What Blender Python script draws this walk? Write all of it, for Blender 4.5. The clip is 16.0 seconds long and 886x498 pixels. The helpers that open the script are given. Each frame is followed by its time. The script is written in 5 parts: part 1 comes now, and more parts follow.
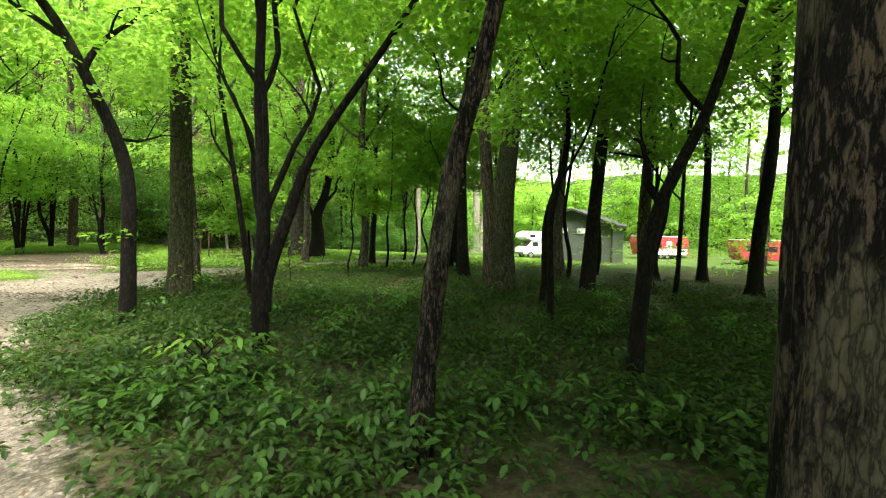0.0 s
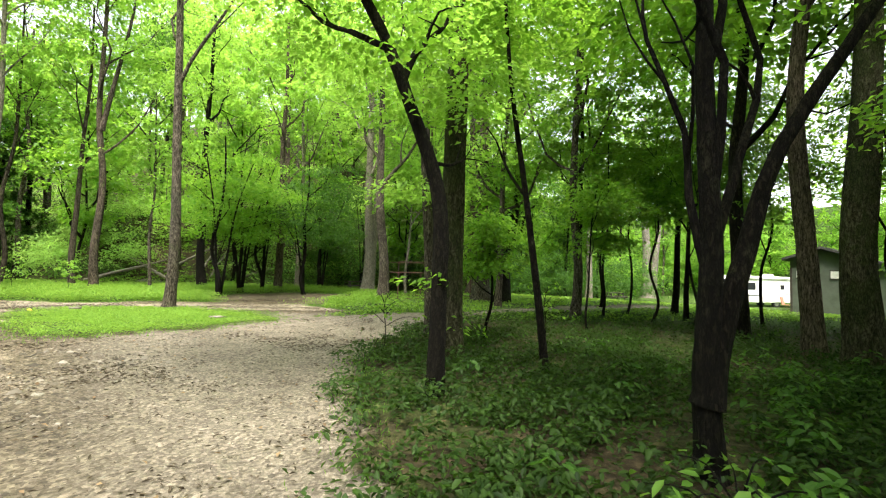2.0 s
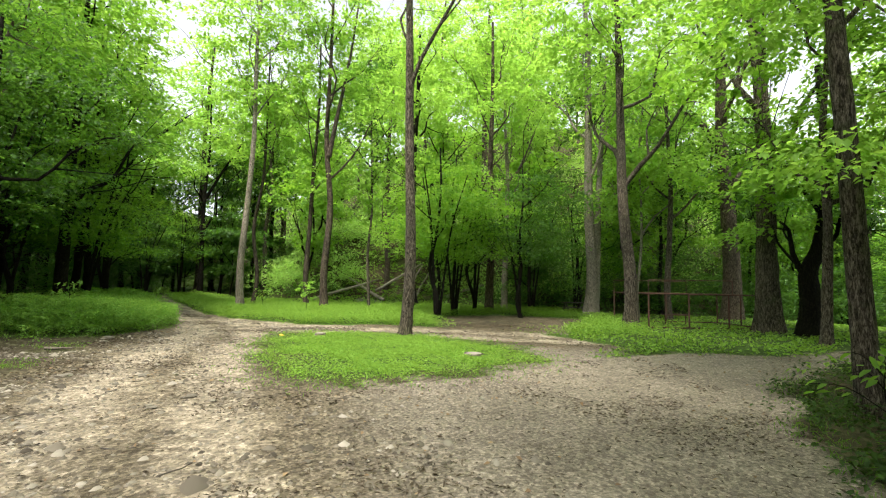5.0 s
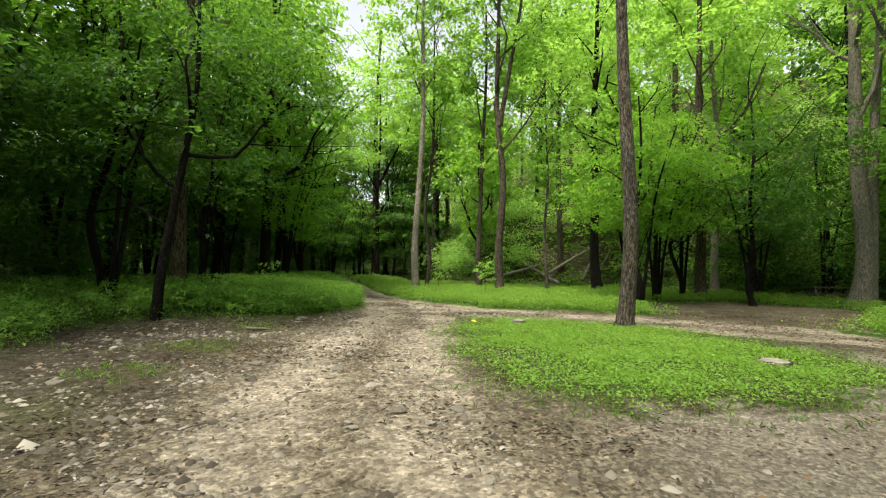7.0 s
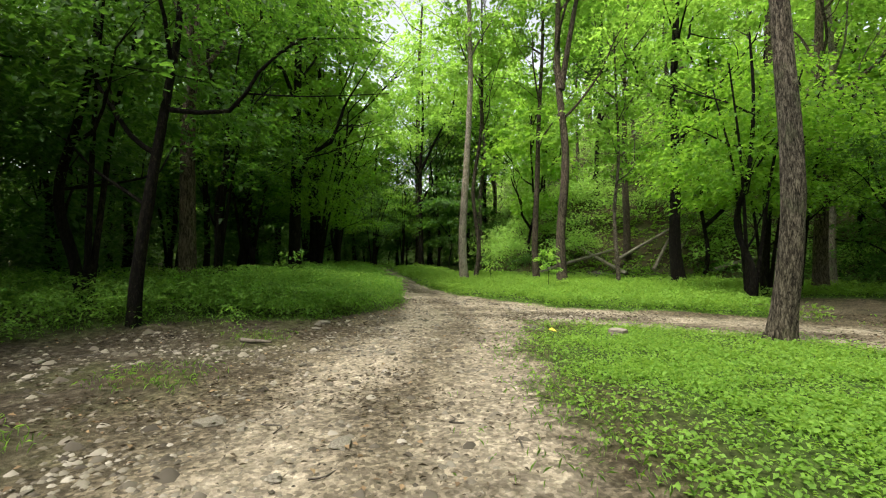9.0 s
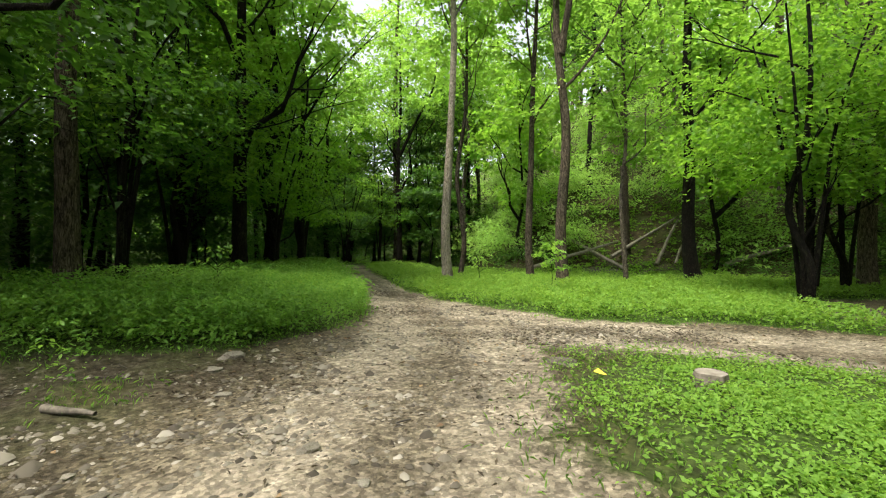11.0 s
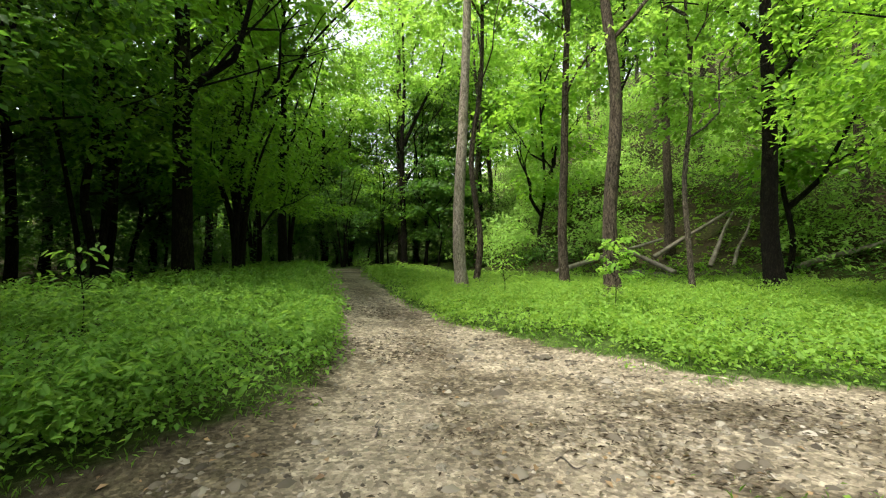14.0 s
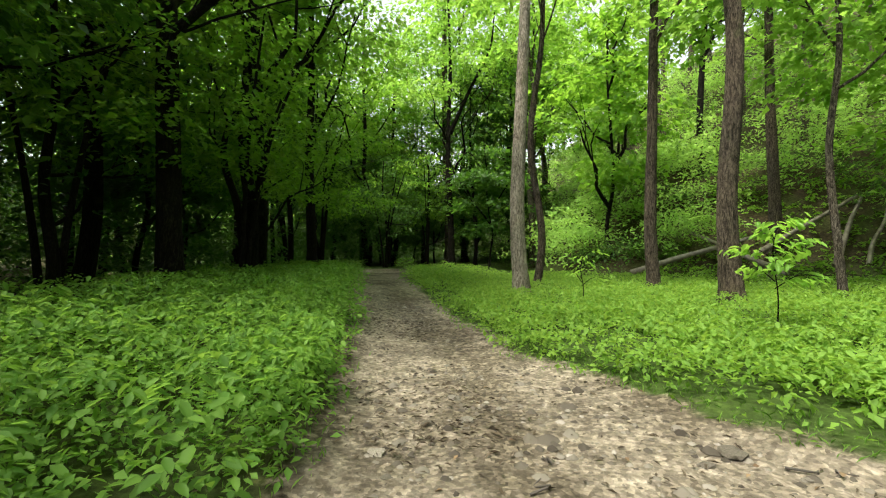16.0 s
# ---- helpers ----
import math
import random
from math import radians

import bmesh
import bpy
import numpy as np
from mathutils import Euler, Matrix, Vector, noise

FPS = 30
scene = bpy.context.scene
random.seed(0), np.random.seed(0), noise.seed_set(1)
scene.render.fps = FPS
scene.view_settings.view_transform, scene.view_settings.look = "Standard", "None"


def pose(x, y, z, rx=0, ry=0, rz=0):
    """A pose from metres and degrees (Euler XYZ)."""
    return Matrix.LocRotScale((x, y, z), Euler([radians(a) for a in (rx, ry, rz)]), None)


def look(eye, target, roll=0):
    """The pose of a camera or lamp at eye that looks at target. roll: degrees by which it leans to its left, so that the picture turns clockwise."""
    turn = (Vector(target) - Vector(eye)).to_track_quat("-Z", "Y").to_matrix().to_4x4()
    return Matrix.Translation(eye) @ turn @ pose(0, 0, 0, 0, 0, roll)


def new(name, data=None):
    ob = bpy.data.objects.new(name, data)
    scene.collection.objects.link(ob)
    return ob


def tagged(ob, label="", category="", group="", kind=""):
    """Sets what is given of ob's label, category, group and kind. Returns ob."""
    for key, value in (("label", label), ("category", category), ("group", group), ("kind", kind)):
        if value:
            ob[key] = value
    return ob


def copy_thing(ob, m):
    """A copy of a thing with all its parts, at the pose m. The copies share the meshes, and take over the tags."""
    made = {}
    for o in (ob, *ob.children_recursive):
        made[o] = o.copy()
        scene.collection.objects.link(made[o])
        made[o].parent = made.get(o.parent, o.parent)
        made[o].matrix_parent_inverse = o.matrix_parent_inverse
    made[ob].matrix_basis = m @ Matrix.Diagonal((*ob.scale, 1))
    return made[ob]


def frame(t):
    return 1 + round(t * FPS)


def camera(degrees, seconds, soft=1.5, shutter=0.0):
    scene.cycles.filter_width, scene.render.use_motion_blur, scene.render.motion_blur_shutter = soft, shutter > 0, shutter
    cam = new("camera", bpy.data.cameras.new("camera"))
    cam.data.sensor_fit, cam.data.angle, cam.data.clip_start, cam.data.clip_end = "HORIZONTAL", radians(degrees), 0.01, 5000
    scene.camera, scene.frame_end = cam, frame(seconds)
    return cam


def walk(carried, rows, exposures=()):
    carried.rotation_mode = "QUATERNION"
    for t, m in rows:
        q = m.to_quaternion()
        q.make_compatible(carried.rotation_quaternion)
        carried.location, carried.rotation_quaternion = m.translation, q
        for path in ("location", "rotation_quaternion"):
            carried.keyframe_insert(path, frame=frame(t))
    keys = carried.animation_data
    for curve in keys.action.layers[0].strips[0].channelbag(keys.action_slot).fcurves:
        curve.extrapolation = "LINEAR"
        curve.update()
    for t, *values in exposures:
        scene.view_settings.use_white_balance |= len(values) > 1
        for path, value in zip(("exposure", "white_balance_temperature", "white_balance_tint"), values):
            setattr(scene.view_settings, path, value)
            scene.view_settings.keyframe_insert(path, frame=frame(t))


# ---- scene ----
cam = camera(88.9, 16.0, soft=1.2)
PATH = [
    (0, (8.642, 6.274, 1.675), (9.566, 8.046, 1.599), 1.2),
    (0.5, (8.064, 7.294, 1.665), (8.836, 9.139, 1.66), 1.7),
    (1, (7.529, 7.99, 1.633), (8.131, 9.897, 1.693), 1.5),
    (1.5, (6.957, 8.787, 1.684), (7.425, 10.73, 1.775), 1.4),
    (2, (6.408, 9.435, 1.638), (6.782, 11.397, 1.736), 1.4),
    (2.5, (6.004, 10.202, 1.617), (6.316, 12.175, 1.716), 1.5),
    (3, (5.523, 10.824, 1.652), (5.791, 12.803, 1.76), 1.4),
    (3.5, (5.139, 11.455, 1.622), (5.328, 13.442, 1.75), 1.4),
    (4, (4.621, 12.206, 1.695), (4.708, 14.2, 1.822), 1.4),
    (4.5, (4.157, 12.736, 1.662), (4.047, 14.728, 1.805), 1.3),
    (5, (3.563, 13.395, 1.718), (3.193, 15.355, 1.874), 1.2),
    (5.2, (3.3, 13.601, 1.71), (2.816, 15.535, 1.865), 1.0),
    (7.3, (1.065, 15.954, 1.445), (0.027, 17.662, 1.512), 0.7),
    (7.5, (0.849, 16.202, 1.421), (-0.212, 17.896, 1.485), 0.6),
    (8, (0.438, 16.883, 1.404), (-0.68, 18.541, 1.464), 0.5),
    (8.5, (-0.064, 17.545, 1.423), (-1.212, 19.182, 1.473), 0.4),
    (9, (-0.546, 18.177, 1.439), (-1.713, 19.801, 1.468), 0.3),
    (9.5, (-1.037, 18.917, 1.447), (-2.191, 20.551, 1.474), 0.3),
    (9.7, (-1.236, 19.205, 1.444), (-2.383, 20.843, 1.46), 0.3),
    (11.8, (-3.171, 21.949, 1.429), (-4.257, 23.629, 1.438), -0.2),
    (12, (-3.349, 22.189, 1.407), (-4.443, 23.863, 1.411), -0.1),
    (12.5, (-3.767, 22.798, 1.392), (-4.885, 24.456, 1.395), -0.2),
    (13, (-4.227, 23.388, 1.397), (-5.343, 25.047, 1.419), -0.2),
    (13.5, (-4.538, 23.846, 1.462), (-5.661, 25.501, 1.483), -0.4),
    (14, (-4.905, 24.376, 1.469), (-6.033, 26.028, 1.477), -0.4),
    (14.5, (-5.36, 24.984, 1.444), (-6.566, 26.579, 1.45), -0.5),
    (15, (-5.87, 25.693, 1.42), (-7.131, 27.246, 1.42), -0.6),
    (15.5, (-6.379, 26.351, 1.378), (-7.664, 27.883, 1.385), -0.8),
    (16, (-6.79, 26.823, 1.355), (-8.088, 28.345, 1.366), -0.7),
]
EXPOSURES = [(0.0, 2.45), (1.5, 2.1), (2.5, 1.85), (3.5, 1.75), (5.0, 1.55), (8.0, 1.25), (9.5, 1.3), (12.5, 1.5), (16.0, 1.55)]
walk(cam, [(t, look(e, a, r)) for t, e, a, r in PATH], EXPOSURES)

# ---- sky and sun: bright overcast ----
SUN_EL, SUN_AZ = 62.0, 188.0   # degrees; azimuth from +Y, clockwise
world = bpy.data.worlds.new("sky")
scene.world = world
world.use_nodes = True
wn = world.node_tree
sky = wn.nodes.new("ShaderNodeTexSky")
sky.sky_type = "NISHITA"
sky.sun_disc = False
sky.sun_elevation, sky.sun_rotation = radians(SUN_EL), radians(SUN_AZ)
sky.dust_density, sky.air_density, sky.ozone_density = 2.5, 1.0, 0.0
grey = wn.nodes.new("ShaderNodeRGBToBW")
wn.links.new(sky.outputs[0], grey.inputs[0])
cloud = wn.nodes.new("ShaderNodeMix")
cloud.data_type = "RGBA"
cloud.inputs[0].default_value = 0.8
wn.links.new(sky.outputs[0], cloud.inputs[6])
lift = wn.nodes.new("ShaderNodeMath")
lift.operation = "MULTIPLY"
lift.inputs[1].default_value = 1.45
wn.links.new(grey.outputs[0], lift.inputs[0])
wn.links.new(lift.outputs[0], cloud.inputs[7])
wn.links.new(cloud.outputs[2], wn.nodes["Background"].inputs[0])
wn.nodes["Background"].inputs[1].default_value = 0.15
sun = bpy.data.lights.new("sun", "SUN")
sun.energy, sun.angle, sun.color = 2.6, radians(20), (1.0, 0.94, 0.78)
az = radians(SUN_AZ)
sun_from = Vector((math.sin(az) * math.cos(radians(SUN_EL)), math.cos(az) * math.cos(radians(SUN_EL)), math.sin(radians(SUN_EL))))
new("sun", sun).matrix_world = look(sun_from * 60, (0, 0, 0))

# ---- materials ----


def material(name, rough=0.8, spec=0.3):
    m = bpy.data.materials.new(name)
    m.use_nodes = True
    b = m.node_tree.nodes["Principled BSDF"]
    b.inputs["Roughness"].default_value = rough
    b.inputs["Specular IOR Level"].default_value = spec
    return m, m.node_tree, b


def node(tree, kind, **sets):
    n = tree.nodes.new(kind)
    for key, value in sets.items():
        n.inputs[key.replace("_", " ")].default_value = value
    return n


def ramp(tree, source, stops):
    r = tree.nodes.new("ShaderNodeValToRGB")
    tree.links.new(source, r.inputs[0])
    while len(r.color_ramp.elements) < len(stops):
        r.color_ramp.elements.new(0.5)
    for e, (p, c) in zip(r.color_ramp.elements, stops):
        e.position, e.color = p, (*c, 1)
    return r.outputs[0]


def mix(tree, fac, a, b, mode="MIX"):
    m = tree.nodes.new("ShaderNodeMix")
    m.data_type, m.blend_type = "RGBA", mode
    for socket, value in ((m.inputs[0], fac), (m.inputs[6], a), (m.inputs[7], b)):
        if isinstance(value, bpy.types.NodeSocket):
            tree.links.new(value, socket)
        elif isinstance(value, tuple):
            socket.default_value = (*value, 1)
        else:
            socket.default_value = value
    return m.outputs[2]


def noise_out(tree, scale, detail=6.0, rough=0.6, vector=None):
    n = node(tree, "ShaderNodeTexNoise", Scale=scale, Detail=detail, Roughness=rough)
    if vector is not None:
        tree.links.new(vector, n.inputs["Vector"])
    return n.outputs[0]


def bump(tree, bsdf, height, strength, distance):
    b = node(tree, "ShaderNodeBump", Strength=strength, Distance=distance)
    tree.links.new(height, b.inputs["Height"])
    tree.links.new(b.outputs[0], bsdf.inputs["Normal"])


def scaled_coords(tree, sx, sy, sz):
    c = tree.nodes.new("ShaderNodeTexCoord")
    m = tree.nodes.new("ShaderNodeMapping")
    m.inputs["Scale"].default_value = (sx, sy, sz)
    tree.links.new(c.outputs["Object"], m.inputs[0])
    return m.outputs[0]


def bark_material(name, dark, mid, light, moss, ridge=1.0, patch=0.55, fine_x=30.0, fine_z=5.0, lichen_share=0.7):
    """Furrowed bark: long plates between dark cracks, with grain on the plates and patches of moss and lichen."""
    m, t, b = material(name, 0.92, 0.15)
    v = scaled_coords(t, fine_x, fine_x, fine_z)
    warp = node(t, "ShaderNodeTexNoise", Scale=0.6, Detail=4.0, Roughness=0.6)
    t.links.new(v, warp.inputs["Vector"])
    bent = t.nodes.new("ShaderNodeVectorMath")
    bent.operation = "MULTIPLY_ADD"
    t.links.new(warp.outputs["Color"], bent.inputs[0])
    bent.inputs[1].default_value = (2.6, 2.6, 2.6)
    t.links.new(v, bent.inputs[2])
    cell = node(t, "ShaderNodeTexVoronoi", Scale=1.1)
    cell.feature = "DISTANCE_TO_EDGE"
    t.links.new(bent.outputs[0], cell.inputs["Vector"])
    plate = ramp(t, cell.outputs["Distance"], [(0.0, (0, 0, 0)), (0.12, (0.6, 0.6, 0.6)), (0.4, (1, 1, 1))])
    flakes = noise_out(t, 0.8, 9, 0.72, bent.outputs[0])
    relief = mix(t, 0.72, plate, ramp(t, flakes, [(0.3, (0, 0, 0)), (0.7, (1, 1, 1))]))
    col = ramp(t, relief, [(0.28, dark), (0.5, mid), (0.74, light)])
    big = noise_out(t, 2.3, 6, 0.68, scaled_coords(t, 1, 1, 0.6))
    lichen = ramp(t, big, [(patch, (0, 0, 0)), (patch + 0.09, (1, 1, 1))])
    grown = mix(t, lichen_share, col, mix(t, 0.75, moss, plate, "MULTIPLY"))
    col = mix(t, lichen, col, grown)
    tint = ramp(t, noise_out(t, 0.9, 3, 0.5, scaled_coords(t, 1, 1, 0.4)), [(0.35, (0.72, 0.74, 0.70)), (0.65, (1.2, 1.16, 1.1))])
    col = mix(t, 1.0, col, tint, "MULTIPLY")
    oi = t.nodes.new("ShaderNodeObjectInfo")
    tone = ramp(t, oi.outputs["Random"], [(0, (0.8, 0.8, 0.8)), (1, (1.15, 1.12, 1.08))])
    col = mix(t, 1.0, col, tone, "MULTIPLY")
    t.links.new(col, b.inputs["Base Color"])
    bump(t, b, relief, 1.0, 0.05 * ridge)
    return m


def leaf_material(name, dark, light, through_dark, through_light, share=0.5, rough=0.45):
    m, t, b = material(name, rough, 0.22)
    g = t.nodes.new("ShaderNodeNewGeometry")
    patch = noise_out(t, 0.6, 3, 0.6, scaled_coords(t, 1, 1, 1))
    f = t.nodes.new("ShaderNodeMath")
    f.operation = "MULTIPLY_ADD"
    t.links.new(g.outputs["Random Per Island"], f.inputs[0])
    f.inputs[1].default_value = 0.6
    half = t.nodes.new("ShaderNodeMath")
    half.operation = "MULTIPLY"
    half.inputs[1].default_value = 0.4
    t.links.new(patch, half.inputs[0])
    t.links.new(half.outputs[0], f.inputs[2])
    t.links.new(ramp(t, f.outputs[0], [(0.1, dark), (0.9, light)]), b.inputs["Base Color"])
    tr = t.nodes.new("ShaderNodeBsdfTranslucent")
    t.links.new(ramp(t, f.outputs[0], [(0.1, through_dark), (0.9, through_light)]), tr.inputs[0])
    mx = t.nodes.new("ShaderNodeMixShader")
    mx.inputs[0].default_value = share
    t.links.new(b.outputs[0], mx.inputs[1])
    t.links.new(tr.outputs[0], mx.inputs[2])
    t.links.new(mx.outputs[0], t.nodes["Material Output"].inputs[0])
    return m


def plain_material(name, colour, rough=0.5, metal=0.0, worn=None, scale=6.0, vary=False):
    m, t, b = material(name, rough, 0.4)
    n = noise_out(t, scale, 6, 0.65, scaled_coords(t, 1, 1, 1))
    worn = worn or tuple(c * 0.75 for c in colour)
    col = ramp(t, n, [(0.35, worn), (0.6, colour)])
    if vary:
        oi = t.nodes.new("ShaderNodeObjectInfo")
        col = mix(t, 1.0, col, ramp(t, oi.outputs["Random"], [(0, (0.45, 0.42, 0.38)), (0.7, (0.85, 0.83, 0.8)), (1, (1.2, 1.18, 1.14))]), "MULTIPLY")
    t.links.new(col, b.inputs["Base Color"])
    b.inputs["Metallic"].default_value = metal
    bump(t, b, n, 0.15, 0.005)
    return m


BARK_GREY = bark_material("bark_grey", (0.010, 0.008, 0.006), (0.070, 0.059, 0.048), (0.22, 0.195, 0.168), (0.13, 0.14, 0.085), 1.0, 0.56, 34.0, 7.0)
BARK_GREEN = bark_material("bark_algae", (0.012, 0.010, 0.006), (0.050, 0.046, 0.029), (0.13, 0.12, 0.08), (0.055, 0.075, 0.025), 0.7, 0.46, 26.0, 9.0)
# Dark bark taken near black: the woods' shade is put into its colour.
BARK_DARK_SHADED = bark_material("bark_dark_shaded", (0.002, 0.0016, 0.0013), (0.0055, 0.0042, 0.0032), (0.024, 0.020, 0.014), (0.085, 0.085, 0.055), 1.0, 0.57, 30.0, 9.0, 0.55)
BARK_MOSSY = bark_material("bark_mossy", (0.0015, 0.0012, 0.001), (0.007, 0.0052, 0.0036), (0.12, 0.094, 0.066), (0.16, 0.15, 0.10), 1.3, 0.5, 34.0, 9.0, 0.75)
BARK_PALE = bark_material("bark_pale", (0.075, 0.066, 0.055), (0.19, 0.172, 0.148), (0.33, 0.305, 0.27), (0.16, 0.16, 0.10), 0.5, 0.58, 32.0, 8.0)
BARK_BROWN = bark_material("bark_brown", (0.014, 0.011, 0.008), (0.075, 0.060, 0.047), (0.175, 0.145, 0.118), (0.10, 0.11, 0.055), 1.0, 0.58, 30.0, 6.0)
LEAF = leaf_material("leaf_green", (0.05, 0.125, 0.012), (0.115, 0.235, 0.026), (0.21, 0.45, 0.03), (0.42, 0.70, 0.07))
# Lime leaf, its base paled to stand in for reflected sky.
LEAF_LIME = leaf_material("leaf_lime", (0.095, 0.20, 0.028), (0.20, 0.36, 0.065), (0.29, 0.54, 0.055), (0.50, 0.77, 0.12), 0.55, 0.5)
# Lit copy of the leaf colours, paled so the slope looks brightly lit.
LEAF_LIT = leaf_material("leaf_lit_green", (0.13, 0.25, 0.05), (0.26, 0.43, 0.11), (0.34, 0.58, 0.09), (0.56, 0.80, 0.19), 0.55, 0.5)
# Shaded copy of the leaf colours: shade under the trees put into the leaf.
LEAF_SHADED = leaf_material("leaf_shaded_green", (0.024, 0.066, 0.012), (0.065, 0.14, 0.026), (0.07, 0.18, 0.014), (0.16, 0.34, 0.035), 0.45)
COVER = leaf_material("cover_leaf", (0.048, 0.125, 0.016), (0.15, 0.28, 0.045), (0.14, 0.31, 0.03), (0.32, 0.54, 0.07), 0.45, 0.6)
# Darkened copy of the cover leaf: wood-floor shade put into the colour.
COVER_SHADED = leaf_material("cover_leaf_shaded", (0.007, 0.022, 0.003), (0.038, 0.080, 0.011), (0.022, 0.065, 0.006), (0.09, 0.175, 0.016), 0.35, 0.6)
COVER_BRIGHT = leaf_material("meadow_leaf", (0.075, 0.165, 0.02), (0.19, 0.33, 0.055), (0.20, 0.38, 0.03), (0.40, 0.60, 0.08), 0.45, 0.6)
STONE = plain_material("stone", (0.20, 0.185, 0.155), 0.9, 0, (0.085, 0.076, 0.06), 9, True)
DEAD = plain_material("dead_wood", (0.25, 0.22, 0.185), 0.9, 0, (0.12, 0.10, 0.08), 5)
STUMP = plain_material("stump_wood", (0.13, 0.11, 0.088), 0.9, 0, (0.04, 0.034, 0.026), 11)
WHITE = plain_material("white_gelcoat", (0.80, 0.80, 0.78), 0.35, 0, (0.70, 0.70, 0.68), 2)
RED = plain_material("red_paint", (0.36, 0.045, 0.045), 0.45, 0, (0.26, 0.03, 0.03), 3)
RUST = plain_material("rusty_steel", (0.085, 0.035, 0.026), 0.85, 0.2, (0.035, 0.02, 0.016), 8)
SHED_GREEN = plain_material("shed_green", (0.10, 0.12, 0.095), 0.75, 0, (0.075, 0.09, 0.07), 3)
ROOF_DARK = plain_material("roof_dark", (0.05, 0.05, 0.048), 0.8, 0, (0.03, 0.03, 0.03), 4)
RUBBER = plain_material("rubber", (0.025, 0.025, 0.025), 0.8)
CHROME = plain_material("wheel_metal", (0.6, 0.6, 0.6), 0.3, 0.9)
CHAR = plain_material("dark_boards", (0.06, 0.05, 0.042), 0.8, 0, (0.035, 0.03, 0.025), 6)
CLAY = plain_material("terracotta_canvas", (0.40, 0.17, 0.12), 0.8, 0, (0.33, 0.13, 0.09), 3)
BLUE = plain_material("blue_tarp", (0.04, 0.09, 0.30), 0.5)
FROST = plain_material("frosted_pane", (0.75, 0.75, 0.72), 0.4)
GRAPHIC = plain_material("grey_stripe", (0.12, 0.12, 0.13), 0.4)
YELLOW_LEAF = plain_material("yellow_leaf", (0.75, 0.60, 0.06), 0.6, 0, (0.65, 0.45, 0.04), 20)
GLASS, gt, gb = material("tinted_glass", 0.05, 0.6)
gb.inputs["Base Color"].default_value = (0.02, 0.022, 0.025, 1)

# ---- plan of the ground ----
OPEN = [  # bare road, track and parking, as outlines
    [(8.8, -30), (8.5, 2), (8.15, 8.4), (7.7, 10.8), (6.8, 12.4), (6.35, 13.7), (6.4, 16.3), (6.5, 18), (7.0, 20.2), (8.4, 22.9), (10.4, 25.6), (13, 27.2), (24, 31),
     (24, 34), (12.6, 28.8), (9.9, 27.0), (7.6, 26.8), (5.9, 25.7), (4.2, 24.6), (-6, 20), (-9, 19), (-7, 4), (-2, -30)],
    [(-10.4, 19.6), (-10.3, 22.6), (-8.8, 24.6), (-8.6, 26.7), (-9.3, 28.2), (-11.2, 30.1), (-17.4, 35.0), (-25, 41.5), (-30, 44.5), (-29.5, 46.5), (-24, 44.5), (-18.6, 38.8), (-12, 33.7),
     (-9.8, 32.1), (-7.2, 31.1), (-5.4, 30.4), (-2.6, 31.4), (0.1, 31.6), (3.0, 31.5), (6.5, 27.5), (5, 24.3), (2, 20.5), (-1, 16)],
    [(-1.5, 35), (0.5, 31), (5, 30.5), (7.0, 38.5), (3, 40.0), (-0.5, 38.5)],
]
ISLAND = [(-4.2, 25.9), (-2.9, 23.5), (-1.9, 21.8), (-0.9, 20.8), (0.6, 20.7), (2.4, 21.7), (4.1, 24.1), (3.6, 26.0), (2.1, 27.3), (0.2, 28.2), (-2.8, 28.3), (-4.4, 27.4)]


TUFTS = [(-5.5, 18.8, 0.3), (-6.6, 20.6, 0.35), (-8.0, 22.9, 0.3)]


def outline_distance(poly, x, y):
    """Distance to an outline, positive inside."""
    p = np.array(poly, float)
    q = np.roll(p, -1, axis=0)
    best = np.full(x.shape, 1e9)
    inside = np.zeros(x.shape, bool)
    for (ax, ay), (bx, by) in zip(p, q):
        dx, dy = bx - ax, by - ay
        t = np.clip(((x - ax) * dx + (y - ay) * dy) / (dx * dx + dy * dy), 0, 1)
        best = np.minimum(best, np.hypot(x - ax - t * dx, y - ay - t * dy))
        if ay != by:
            inside ^= ((ay > y) != (by > y)) & (x < ax + (y - ay) * dx / dy)
    return np.where(inside, best, -best)


def wave(x, y, k=1.0):
    return (np.sin(x * 1.3 * k + 1.7 * np.sin(y * 0.9 * k)) + np.sin(y * 1.7 * k + 1.3 * np.sin(x * 1.1 * k + 2)) + 0.6 * np.sin((x + y) * 3.1 * k) + 0.6 * np.sin((x - y) * 3.7 * k + 1)) / 3.2


def bare_amount(x, y):
    d = np.maximum.reduce([outline_distance(p, x, y) for p in OPEN])
    d = np.minimum(d, -0.55 * outline_distance(ISLAND, x, y))
    for px, py, pr in TUFTS:
        d = np.minimum(d, np.hypot(x - px, (y - py) * 1.3) * 0.8 - pr)
    return d + 0.24 * wave(x, y, 1.6) + 0.2 * wave(x + 9, y, 5.0)


def smooth(a, b, v):
    t = np.clip((v - a) / (b - a), 0, 1)
    return t * t * (3 - 2 * t)


def hill_foot(x):
    return 47 + np.maximum(0, x - 14) * 1.15 + np.maximum(0, -16 - x) * 1.0


